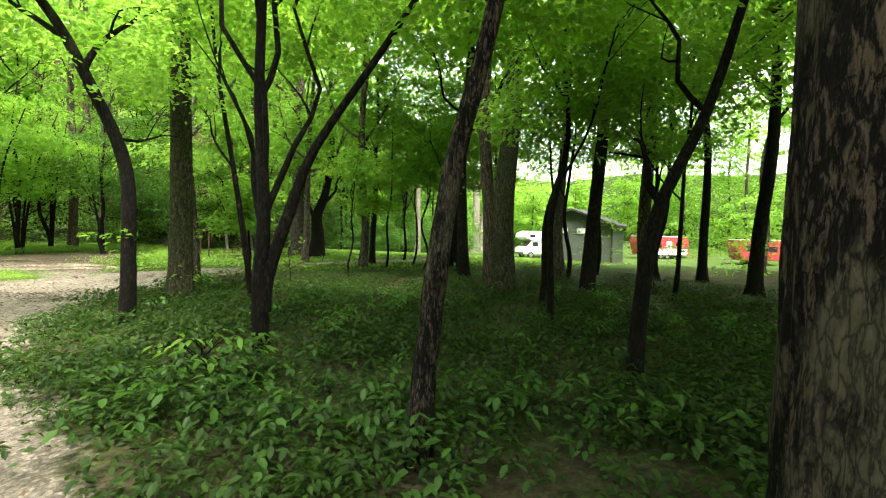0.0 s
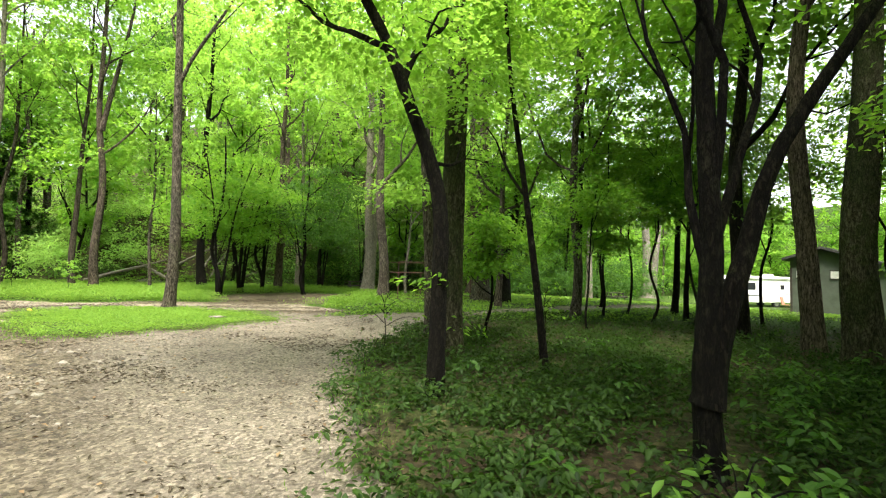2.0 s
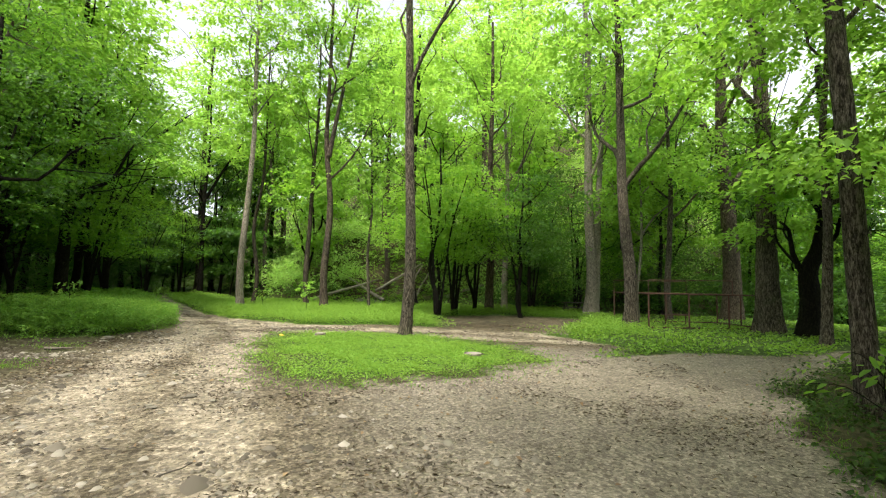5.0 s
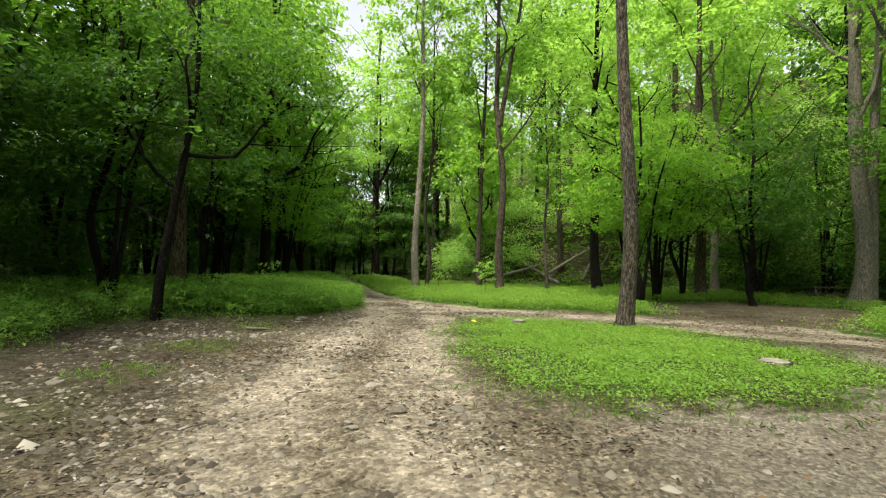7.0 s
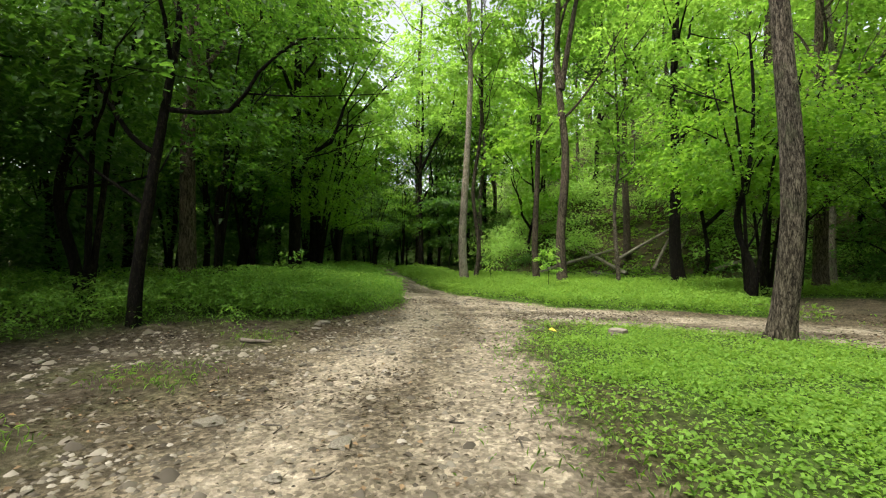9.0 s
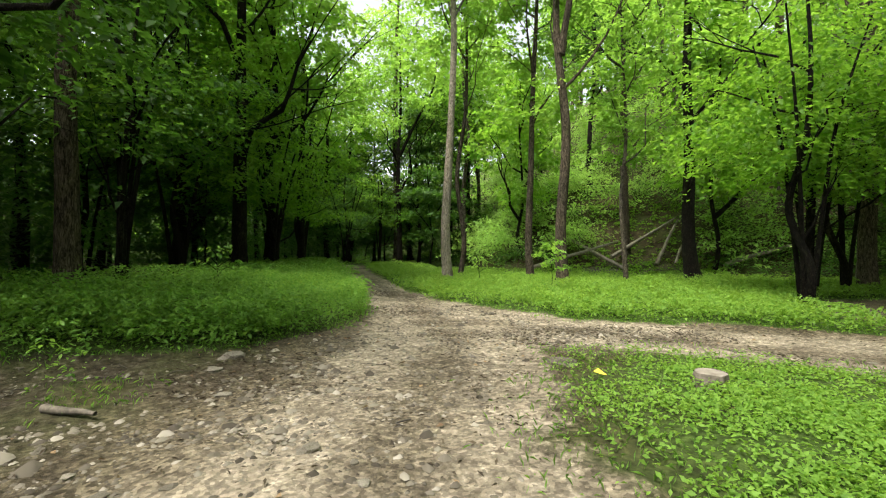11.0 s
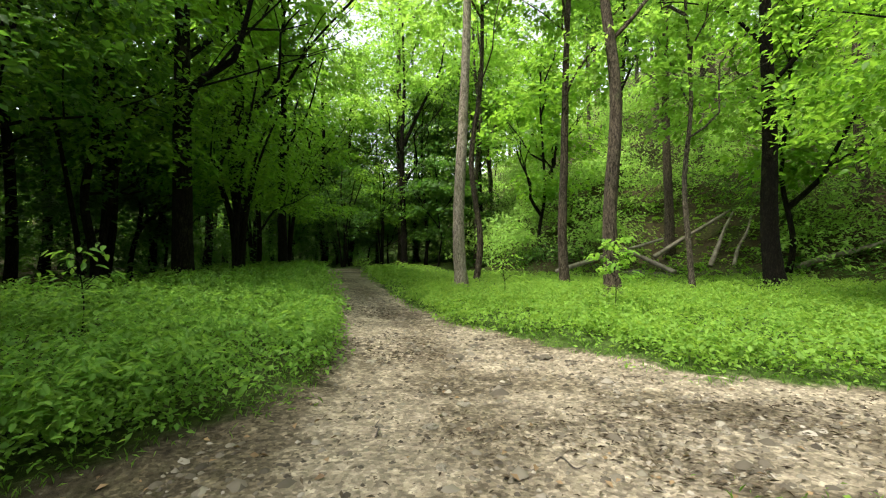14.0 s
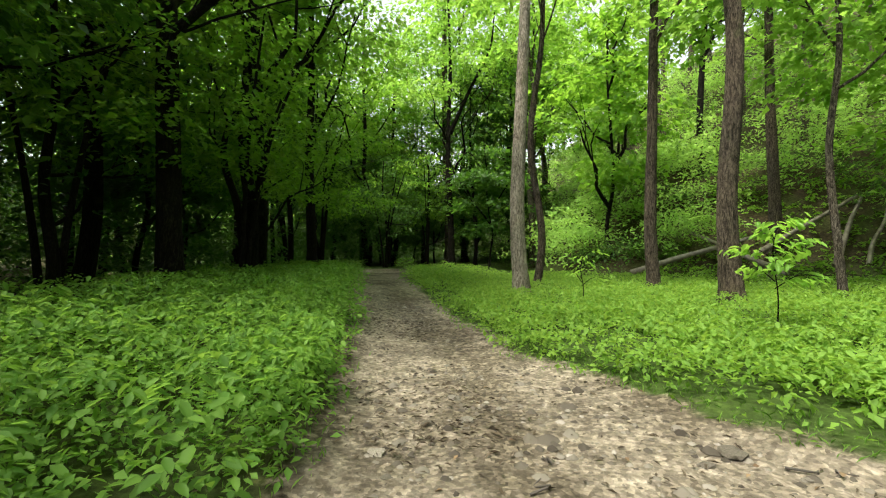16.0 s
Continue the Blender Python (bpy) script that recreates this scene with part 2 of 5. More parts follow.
def land(x, y):
    x, y = np.asarray(x, float), np.asarray(y, float)
    d = np.maximum(0, y - hill_foot(x))
    z = np.minimum(0.55 * d * smooth(0, 10, d), 42)
    z = z - 1.05 * smooth(36, 60, x * 0.82 + y * 0.57) * (1 - smooth(0, 6, d))
    z = z + 16 * smooth(66, 105, np.hypot(x, y - 22)) * (1 - smooth(0, 12, d))
    west = smooth(0.2, 4.0, -8.6 - x - 0.55 * np.maximum(0, y - 27)) * (1 - smooth(60, 90, y))
    z = z + 0.35 * west
    z = z + 0.05 * wave(x, y, 0.35) + 0.25 * wave(x, y, 0.08) * smooth(30, 60, np.hypot(x, y - 22))
    return z


def ground_z(x, y):
    return float(land(np.array([x]), np.array([y]))[0])


def axis(lo, hi, step, far):
    fine = np.arange(lo, hi + step / 2, step)
    out, s = [], step
    while (out[-1] if out else 0) < far:
        s *= 1.3
        out.append((out[-1] if out else 0) + s)
    out = np.array(out)
    return np.concatenate([lo - out[::-1], fine, hi + out])


gx, gy = axis(-16, 16, 0.15, 700), axis(5, 40, 0.15, 700)
GX, GY = np.meshgrid(gx, gy)
bare = bare_amount(GX, GY)
fine_relief = np.array([noise.fractal(Vector((float(a) * 1.7, float(b) * 1.7, 0)), 1.0, 2.0, 4) for a, b in zip(GX.ravel(), GY.ravel())]).reshape(GX.shape)
near = 1 - smooth(25, 60, np.hypot(GX, GY - 22))
GZ = land(GX, GY) + near * (0.022 * fine_relief * smooth(-0.2, 0.3, bare) + 0.05 * fine_relief * smooth(0.3, -0.2, bare)) - 0.05 * smooth(-0.1, 0.6, bare)
mesh = bpy.data.meshes.new("ground")
ny, nx = GX.shape
idx = np.arange(nx * ny).reshape(ny, nx)
quads = np.stack([idx[:-1, :-1], idx[:-1, 1:], idx[1:, 1:], idx[1:, :-1]], -1).reshape(-1, 4)


def fill_mesh(mesh, verts, faces):
    verts, faces = np.asarray(verts, np.float32), np.asarray(faces, np.int32)
    k = faces.shape[1]
    mesh.vertices.add(len(verts))
    mesh.vertices.foreach_set("co", verts.ravel())
    mesh.loops.add(faces.size)
    mesh.loops.foreach_set("vertex_index", faces.ravel())
    mesh.polygons.add(len(faces))
    mesh.polygons.foreach_set("loop_start", np.arange(0, faces.size, k, dtype=np.int32))
    mesh.update(calc_edges=True)
    return mesh


fill_mesh(mesh, np.stack([GX, GY, GZ], -1).reshape(-1, 3), quads)
mesh.polygons.foreach_set("use_smooth", np.ones(len(quads), bool))
track = [(2.0, 13.0), (0.6, 16.0), (-3.3, 21.2), (-6.4, 27.2), (-10.4, 31.6), (-18.0, 37.0), (-27.0, 44.0)]
to_track = np.full(GX.shape, 1e9)
for (ax, ay), (bx, by) in zip(track, track[1:]):
    s = np.clip(((GX - ax) * (bx - ax) + (GY - ay) * (by - ay)) / ((bx - ax) ** 2 + (by - ay) ** 2), 0, 1)
    to_track = np.minimum(to_track, np.hypot(GX - ax - s * (bx - ax), GY - ay - s * (by - ay)))
to_track = np.where((GX > -7.5) & (GY > 28) & (GY < 31.4), np.minimum(to_track, np.abs(GY - 29.4)), to_track)
rut = np.abs(to_track + 0.12 * wave(GX, GY, 0.8) - 0.85)
worn = np.clip(smooth(0.75, 0.1, rut + 0.22 * wave(GX, GY, 2.3) + 0.2 * wave(GX, GY + 3, 6.0)) + 0.35 * smooth(2.6, 1.0, to_track), 0, 1)
for key, values in (("worn", worn), ("bare", smooth(-0.45, 0.55, bare)),
                    ("gravel", smooth(-1.0, 1.5, (GX - 0.2) + 0.5 * (GY - 21)) * (1 - smooth(27, 29, GY - 0.3 * (GX - 8)))),
                    ("lush", np.clip(0.7 * smooth(0.0, 0.6, -8.4 - GX - 0.92 * np.maximum(0, GY - 27.5)) * smooth(-17, -12, GX + 0.9 * np.maximum(0, GY - 27.5)) * smooth(17, 22, GY) + smooth(26, 30, GY + 0.25 * GX) * (1 - smooth(-1, 3, GY - hill_foot(GX))) + smooth(0.1, 1.7, outline_distance(ISLAND, GX, GY) + 0.4 * wave(GX, GY, 1.4)), 0, 1)),
                    # mossy soil west of the track; the mask also carries the wood's shade
                    ("mossy", smooth(1.5, 3.4, to_track + 0.5 * wave(GX, GY, 0.9)) * smooth(1.5, -1.5, GX + 0.66 * (GY - 15.5)))):
    mesh.attributes.new(key, "FLOAT", "POINT").data.foreach_set("value", values.astype(np.float32).ravel())
ground = tagged(new("ground", mesh), "gravel road, stony dirt track and green forest floor", "ground", kind="structure")

GROUND, t, b = material("forest_ground", 0.95, 0.15)
attr = {}
for key in ("bare", "gravel", "lush", "worn", "mossy"):
    a = t.nodes.new("ShaderNodeAttribute")
    a.attribute_name = key
    attr[key] = a.outputs["Fac"]
co = scaled_coords(t, 1, 1, 1)
broad, grain, grit = noise_out(t, 0.5, 6, 0.6, co), noise_out(t, 9, 8, 0.7, co), noise_out(t, 28, 7, 0.8, co)
vor = node(t, "ShaderNodeTexVoronoi", Scale=30.0)
t.links.new(co, vor.inputs["Vector"])
gravel = mix(t, 0.55, ramp(t, broad, [(0.35, (0.105, 0.092, 0.072)), (0.65, (0.215, 0.195, 0.16))]), ramp(t, grit, [(0.34, (0.05, 0.043, 0.034)), (0.5, (0.19, 0.17, 0.14)), (0.66, (0.44, 0.41, 0.35))]))
dirt = mix(t, 0.5, ramp(t, broad, [(0.40, (0.058, 0.052, 0.039)), (0.58, (0.165, 0.150, 0.122))]), ramp(t, grain, [(0.36, (0.04, 0.034, 0.026)), (0.52, (0.135, 0.122, 0.099)), (0.68, (0.30, 0.28, 0.24))]))
chips = ramp(t, vor.outputs["Color"], [(0.15, (0.42, 0.40, 0.37)), (0.5, (0.95, 0.94, 0.92)), (0.85, (1.75, 1.72, 1.68))])
slabs = node(t, "ShaderNodeTexVoronoi", Scale=9.0)
t.links.new(mix(t, 0.12, co, noise_out(t, 5.0, 5, 0.7, co)), slabs.inputs["Vector"])
chips = mix(t, 0.7, chips, ramp(t, slabs.outputs["Color"], [(0.2, (0.68, 0.66, 0.63)), (0.8, (1.32, 1.31, 1.30))]), "MULTIPLY")
dirt = mix(t, mix(t, attr["worn"], (0.92, 0.92, 0.92), (0.62, 0.62, 0.62)), dirt, chips, "MULTIPLY")
gravel = mix(t, 1.0, mix(t, 0.6, gravel, chips, "MULTIPLY"), (0.92, 0.89, 0.88), "MULTIPLY")
dirt = mix(t, attr["worn"], mix(t, 1.0, dirt, (0.60, 0.55, 0.46), "MULTIPLY"), mix(t, 1.0, dirt, (1.62, 1.54, 1.48), "MULTIPLY"))
# Moss and leaf mould, darkened further for the shade of the dark wood.
moss_soil_shaded = mix(t, ramp(t, broad, [(0.46, (0, 0, 0)), (0.6, (0.75, 0.75, 0.75))]), ramp(t, grain, [(0.36, (0.013, 0.010, 0.0065)), (0.52, (0.038, 0.030, 0.020)), (0.68, (0.11, 0.094, 0.072))]),
                ramp(t, grain, [(0.36, (0.014, 0.016, 0.005)), (0.55, (0.042, 0.052, 0.014)), (0.7, (0.09, 0.09, 0.045))]))
dirt = mix(t, mix(t, 0.15, attr["mossy"], (0, 0, 0)), dirt, moss_soil_shaded)
litter = ramp(t, grain, [(0.35, (0.014, 0.010, 0.006)), (0.5, (0.042, 0.029, 0.018)), (0.68, (0.11, 0.078, 0.048))])
green = ramp(t, grain, [(0.35, (0.022, 0.034, 0.008)), (0.52, (0.045, 0.08, 0.014)), (0.7, (0.085, 0.14, 0.026))])
litter = mix(t, ramp(t, broad, [(0.42, (0.05, 0.05, 0.05)), (0.62, (0.6, 0.6, 0.6))]), litter, green)
soil = mix(t, attr["lush"], litter, green)
edge = ramp(t, mix(t, 0.45, attr["bare"], grain), [(0.38, (0, 0, 0)), (0.56, (1, 1, 1))])
t.links.new(mix(t, edge, soil, mix(t, attr["gravel"], dirt, gravel)), b.inputs["Base Color"])
lumps = node(t, "ShaderNodeTexVoronoi", Scale=15.0)
t.links.new(co, lumps.inputs["Vector"])
domes = ramp(t, lumps.outputs["Distance"], [(0.0, (1, 1, 1)), (0.6, (0, 0, 0))])
bump(t, b, mix(t, 0.18, mix(t, 0.5, grit, grain), domes), 1.0, 0.05)
mesh.materials.append(GROUND)

# ---- builders ----


def link_mesh(name, mesh, mat, parent=None, label=""):
    mesh.materials.append(mat)
    ob = new(name, mesh)
    if parent is not None:
        ob.parent = parent
    return tagged(ob, label)


def part(name, bm, mat, parent, label=""):
    mesh = bpy.data.meshes.new(name)
    bm.to_mesh(mesh)
    bm.free()
    return link_mesh(name, mesh, mat, parent, label)


def thing(name, m, label, category, group=""):
    ob = new(name)
    ob.empty_display_size = 0.2
    ob.matrix_basis = m
    return tagged(ob, label, category, group)


def box(sx, sy, sz, at=(0, 0, 0), bevel=0.01, bm=None):
    bm = bm or bmesh.new()
    made = bmesh.ops.create_cube(bm, size=1, matrix=Matrix.Translation(at) @ Matrix.Diagonal((sx, sy, sz, 1)))
    if bevel:
        edges = list({e for v in made["verts"] for e in v.link_edges})
        bmesh.ops.bevel(bm, geom=edges, offset=bevel, segments=2, affect="EDGES")
    return bm


def extruded(profile, width, bevel=0.0):
    """A solid from an outline in x and z, extruded along y about the middle."""
    bm = bmesh.new()
    a = [bm.verts.new((x, -width / 2, z)) for x, z in profile]
    b = [bm.verts.new((x, width / 2, z)) for x, z in profile]
    bm.faces.new(a)
    bm.faces.new(b[::-1])
    for i in range(len(a)):
        j = (i + 1) % len(a)
        bm.faces.new((a[j], a[i], b[i], b[j]))
    bmesh.ops.recalc_face_normals(bm, faces=bm.faces)
    if bevel:
        bmesh.ops.bevel(bm, geom=bm.edges[:], offset=bevel, segments=2, affect="EDGES")
    return bm


def rod(a, b, r, sides=8):
    a, b = Vector(a), Vector(b)
    bm = bmesh.new()
    m = Matrix.Translation((a + b) / 2) @ (b - a).to_track_quat("Z", "Y").to_matrix().to_4x4()
    bmesh.ops.create_cone(bm, cap_ends=True, segments=sides, radius1=r, radius2=r, depth=(b - a).length, matrix=m)
    return bm


def spline(points, n):
    """n points along a smooth line through the given ones."""
    p = np.array(points, float)
    p = np.vstack([2 * p[0] - p[1], p, 2 * p[-1] - p[-2]])
    out = []
    for s in np.linspace(0, len(points) - 1 - 1e-6, n):
        i, u = int(s), s - int(s)
        a, b, c, d = p[i:i + 4]
        out.append(0.5 * (2 * b + (c - a) * u + (2 * a - 5 * b + 4 * c - d) * u * u + (3 * b - a - 3 * c + d) * u ** 3))
    return np.array(out)


def tube_mesh(name, line, radii, sides, rough=0.06, flare=0.0, seed=0):
    """A tapered, uneven stem along a line, with a root flare at its foot."""
    line, radii = np.asarray(line), np.asarray(radii)
    rng = np.random.default_rng(seed)
    n = len(line)
    tangent = np.gradient(line, axis=0)
    tangent /= np.linalg.norm(tangent, axis=1)[:, None] + 1e-9
    side = np.cross(tangent, (0.31, 0.95, 0.05))
    side /= np.linalg.norm(side, axis=1)[:, None] + 1e-9
    up = np.cross(tangent, side)
    ang = np.linspace(0, 2 * np.pi, sides, endpoint=False)
    lobes = 1 + rough * sum(np.sin(k * ang[None, :] + rng.uniform(0, 6, (1, 1)) + np.cumsum(rng.normal(0, 0.25, (n, 1)), axis=0)) / k ** 0.5 for k in (2, 3, 5, 7)) * 0.6
    lobes += rng.normal(0, rough * 0.35, (n, sides))
    if flare:
        rise = np.linalg.norm(line - line[0], axis=1)[:, None]
        lobes += flare * np.exp(-rise / (radii[0] * 1.6)) * (0.6 + 0.7 * np.maximum(0, np.sin(5 * ang[None, :] + rng.uniform(0, 6))))
    r = radii[:, None] * lobes
    v = line[:, None, :] + r[..., None] * (np.cos(ang)[None, :, None] * side[:, None, :] + np.sin(ang)[None, :, None] * up[:, None, :])
    idx = np.arange(n * sides).reshape(n, sides)
    nxt = np.roll(idx, -1, axis=1)
    f = np.stack([idx[:-1], nxt[:-1], nxt[1:], idx[1:]], -1).reshape(-1, 4)
    mesh = fill_mesh(bpy.data.meshes.new(name), v.reshape(-1, 3), f)
    mesh.polygons.foreach_set("use_smooth", np.ones(len(f), bool))
    return mesh


def leaf_mesh(name, pos, size, yaw, pitch, roll, width=0.62, far=False, oval=False):
    """Many single leaves, each a blade folded along its midrib, or one plain face each for far ones."""
    n = len(pos)
    cy, sy, cp, sp, cr, sr = np.cos(yaw), np.sin(yaw), np.cos(pitch), np.sin(pitch), np.cos(roll), np.sin(roll)
    fwd = np.stack([cy * cp, sy * cp, -sp], -1)
    lat = np.stack([-sy, cy, np.zeros(n)], -1)
    nor = np.cross(fwd, lat)
    lat2 = lat * cr[:, None] + nor * sr[:, None]
    nor2 = np.cross(fwd, lat2)
    s = size[:, None]
    if far:
        v = np.stack([pos + fwd * s * 0.5, pos - fwd * s * 0.4 + lat2 * s * width * 0.5, pos - fwd * s * 0.3 - lat2 * s * width * 0.5], 1).reshape(-1, 3)
        return fill_mesh(bpy.data.meshes.new(name), v, np.arange(n * 3).reshape(-1, 3))
    if oval:
        outline = ((-0.5, 0.0, 0.0), (-0.2, 0.42, 0.08), (0.18, 0.36, 0.05), (0.5, 0.0, -0.09), (0.18, -0.36, 0.05), (-0.2, -0.42, 0.08))
        v = np.stack([pos + fwd * s * u + lat2 * s * width * w + nor2 * s * h for u, w, h in outline], 1).reshape(-1, 3)
        k = np.arange(n)[:, None] * 6
        return fill_mesh(bpy.data.meshes.new(name), v, np.concatenate([k + [0, 3, 2, 1], k + [0, 5, 4, 3]], 1).reshape(-1, 4))
    a = pos - fwd * s * 0.5
    tip = pos + fwd * s * 0.5 - nor2 * s * 0.06
    l = pos - fwd * s * 0.06 + lat2 * s * width * 0.5 + nor2 * s * 0.12
    r = pos - fwd * s * 0.06 - lat2 * s * width * 0.5 + nor2 * s * 0.12
    v = np.stack([a, l, tip, r], 1).reshape(-1, 3)
    k = np.arange(n)[:, None] * 4
    f = np.concatenate([k + [0, 2, 1], k + [0, 3, 2]], 1).reshape(-1, 3)
    return fill_mesh(bpy.data.meshes.new(name), v, f)


def crown_mesh(name, blobs, clusters, per, size, spread, seed, flat=0.16, far=False):
    """Leaves in flat sprays, scattered over the shells of several blobs (x, y, z, rx, ry, rz)."""
    rng = np.random.default_rng(seed)
    blobs = np.array(blobs, float)
    weight = blobs[:, 3] * blobs[:, 4]
    pick = rng.choice(len(blobs), clusters, p=weight / weight.sum())
    d = rng.normal(size=(clusters, 3))
    d /= np.linalg.norm(d, axis=1)[:, None]
    radius = rng.uniform(0.25, 1.0, clusters) ** 0.6 * rng.uniform(0.85, 1.12, clusters)
    c = blobs[pick, :3] + d * blobs[pick, 3:] * radius[:, None]
    rs = spread * rng.uniform(0.55, 1.3, clusters)
    out_yaw = np.arctan2(d[:, 1], d[:, 0])
    ci = np.repeat(np.arange(clusters), per)
    n = len(ci)
    ang = rng.uniform(0, 2 * np.pi, n)
    rad = np.sqrt(rng.uniform(0, 1, n)) * rs[ci]
    long = np.cos(ang) * rad * 1.35
    wide = np.sin(ang) * rad * 0.75
    cy, sy = np.cos(out_yaw[ci]), np.sin(out_yaw[ci])
    tilt = rng.normal(-0.12, 0.2, clusters)[ci]
    pos = c[ci] + np.stack([long * cy - wide * sy, long * sy + wide * cy, tilt * long - 0.18 * rad ** 2 + rng.normal(0, flat * spread, n)], -1)
    yaw = out_yaw[ci] + np.arctan2(wide, long + rs[ci]) + rng.normal(0, 0.7, n)
    return leaf_mesh(name, pos, size * rng.uniform(0.6, 1.3, n), yaw, rng.normal(0.35, 0.4, n), rng.normal(0, 0.4, n), far=far)


def limb_mesh(a, e, r, rng, seed):
    """A crooked limb with three thinner branches leaving it."""
    far = np.linalg.norm(e - a)
    line = spline([a] + [a + (e - a) * f + rng.normal(0, 0.038, 3) * far + (0, 0, sag * far) for f, sag in ((0.3, -0.05), (0.55, -0.03), (0.8, 0.02))] + [e], 9)
    pieces = [(line, r * np.linspace(1, 0.25, 9), 6)]
    for at in (3, 5, 6):
        d = (e - a) * rng.uniform(0.3, 0.5) + rng.normal(0, 0.24, 3) * far
        tip = line[at] + d
        pieces.append((spline([line[at], line[at] + d * 0.5 + rng.normal(0, 0.05, 3) * far, tip], 5), r * (0.62 - 0.06 * at) * np.linspace(1, 0.3, 5), 4))
    verts, faces, start = [], [], 0
    for k, (p, radii, sides) in enumerate(pieces):
        m = tube_mesh("limb", p, radii, sides, 0.06, 0, seed + k)
        v = np.empty(len(m.vertices) * 3, np.float32)
        m.vertices.foreach_get("co", v)
        f = np.empty(len(m.loops), np.int32)
        m.loops.foreach_get("vertex_index", f)
        bpy.data.meshes.remove(m)
        verts.append(v.reshape(-1, 3))
        faces.append(f.reshape(-1, 4) + start)
        start += len(verts[-1])
    mesh = fill_mesh(bpy.data.meshes.new("limb"), np.concatenate(verts), np.concatenate(faces))
    mesh.polygons.foreach_set("use_smooth", np.ones(len(mesh.polygons), bool))
    return mesh


def tree(name, x, y, line, r, bark, leaf, crown, label, limbs=(), seed=1, leafsize=0.13, sides=14, group="trees", z=None, stems=()):
    """A tree: trunk along a line of points from its foot, limbs (start share of the trunk, end point, radius), and a crown: a mesh or (blobs, clusters, per, spread)."""
    base = ground_z(x, y) - 0.12 if z is None else z
    ob = thing(name, pose(x, y, base), label, "tree", group)
    rings = max(10, int(len(line) * (7 if sides > 7 else 4)))
    path = spline(line, rings)
    high = np.linspace(0, 1, rings)
    radii = r * (1 - 0.72 * high ** 1.15)
    link_mesh("trunk", tube_mesh("trunk", path, radii, sides, 0.07, 0.55, seed), bark, ob)
    for k, (sline, sr) in enumerate(stems):
        sp = spline(sline, 16)
        link_mesh("stem", tube_mesh("stem", sp, sr * (1 - 0.7 * np.linspace(0, 1, 16)), 10, 0.07, 0.3, seed + 70 + k), bark, ob)
    rng = np.random.default_rng(seed + 5)
    for k, (share, end, lr) in enumerate(limbs):
        i = min(rings - 1, int(share * (rings - 1)))
        link_mesh("limb", limb_mesh(path[i], np.array(end, float), lr, rng, seed + k), bark, ob)
    if crown is not None:
        m = crown if isinstance(crown, bpy.types.Mesh) else crown_mesh("crown", crown[0], crown[1], crown[2], leafsize, crown[3], seed + 11, far=leafsize > 0.25)
        if not m.materials:
            m.materials.append(leaf)
        c = new("crown", m)
        c.parent = ob
        if isinstance(crown, bpy.types.Mesh):
            c.matrix_basis = Matrix.Translation(Vector(path[-1])) @ Matrix.Rotation(seed * 1.37, 4, "Z")
    return ob


def straight(h, lx=0.0, ly=0.0, wob=0.12, seed=0):
    rng = np.random.default_rng(seed)
    return [(lx * s * h + (rng.normal(0, wob) if 0 < s < 1 else 0), ly * s * h + (rng.normal(0, wob) if 0 < s < 1 else 0), s * h) for s in (0, 0.12, 0.3, 0.5, 0.75, 1.0)]


# shared tall crowns, hung from the trunk's tip
HIGH = [crown_mesh("crown", [(0, 0, 0, 3.6, 3.6, 2.6), (1.6, 0.5, -3.0, 3.2, 3.0, 1.8), (-1.8, -0.6, -4.6, 3.0, 3.2, 1.6), (0.6, 1.8, -6.4, 2.6, 2.4, 1.0)], 165, 30, 0.25, 0.66, 100 + k) for k in range(3)]
for m_ in HIGH:
    m_.materials.append(LEAF_LIME)


# broader, denser crowns of the close wood, thickened to keep light off its floor
SHADE = [crown_mesh("crown", [(0, 0, -0.5, 4.2, 4.2, 2.2), (1.8, 0.9, -3.6, 4.4, 4.2, 1.7), (-1.9, -0.8, -6.0, 4.2, 4.4, 1.5), (0.8, -1.6, -8.0, 3.6, 3.4, 1.1)], 225, 44, 0.27, 0.8, 110 + k, far=True) for k in range(3)]
for m_ in SHADE:
    m_.materials.append(LEAF)


def tall_limbs(h, seed, n=7, reach=3.6, low=0.5, r=0.2):
    rng = np.random.default_rng(seed + 900)
    out = []
    for k in range(n):
        s = low + (0.97 - low) * (k + rng.uniform(0, 0.7)) / n
        a = k * 2.4 + rng.uniform(-0.5, 0.5)
        d = reach * rng.uniform(0.6, 1.1) * (1.15 - 0.5 * s)
        out.append((s, (math.cos(a) * d, math.sin(a) * d, h * s + d * rng.uniform(0.45, 1.1)), max(0.05, 0.52 * r * (1.15 - s)) * rng.uniform(0.7, 1.3)))
    return out


def tall_tree(x, y, r, h, bark, label, lx=0.0, ly=0.0, seed=1, low=0.5, sides=16, stems=(), crown=None):
    return tree("tree", x, y, straight(h, lx, ly, 0.1, seed), r, bark, LEAF_LIME, crown or HIGH[seed % 3], label, tall_limbs(h, seed, low=low, r=r), seed, sides=sides, group="tall trees", stems=stems)


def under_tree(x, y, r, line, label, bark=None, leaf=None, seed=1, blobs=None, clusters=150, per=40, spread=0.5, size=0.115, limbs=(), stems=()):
    return tree("tree", x, y, line, r, bark or BARK_DARK_SHADED, leaf or LEAF, (blobs, clusters, per, spread) if blobs else None, label, limbs, seed, size, 12, "understorey trees", stems=stems)



def sprays(ob, blobs, clusters, per, size, spread, leaf, seed):
    """Leafy side shoots low on a trunk."""
    m = crown_mesh("side_shoots", blobs, clusters, per, size, spread, seed)
    return tagged(link_mesh("side_shoots", m, leaf, ob), kind="stuff")


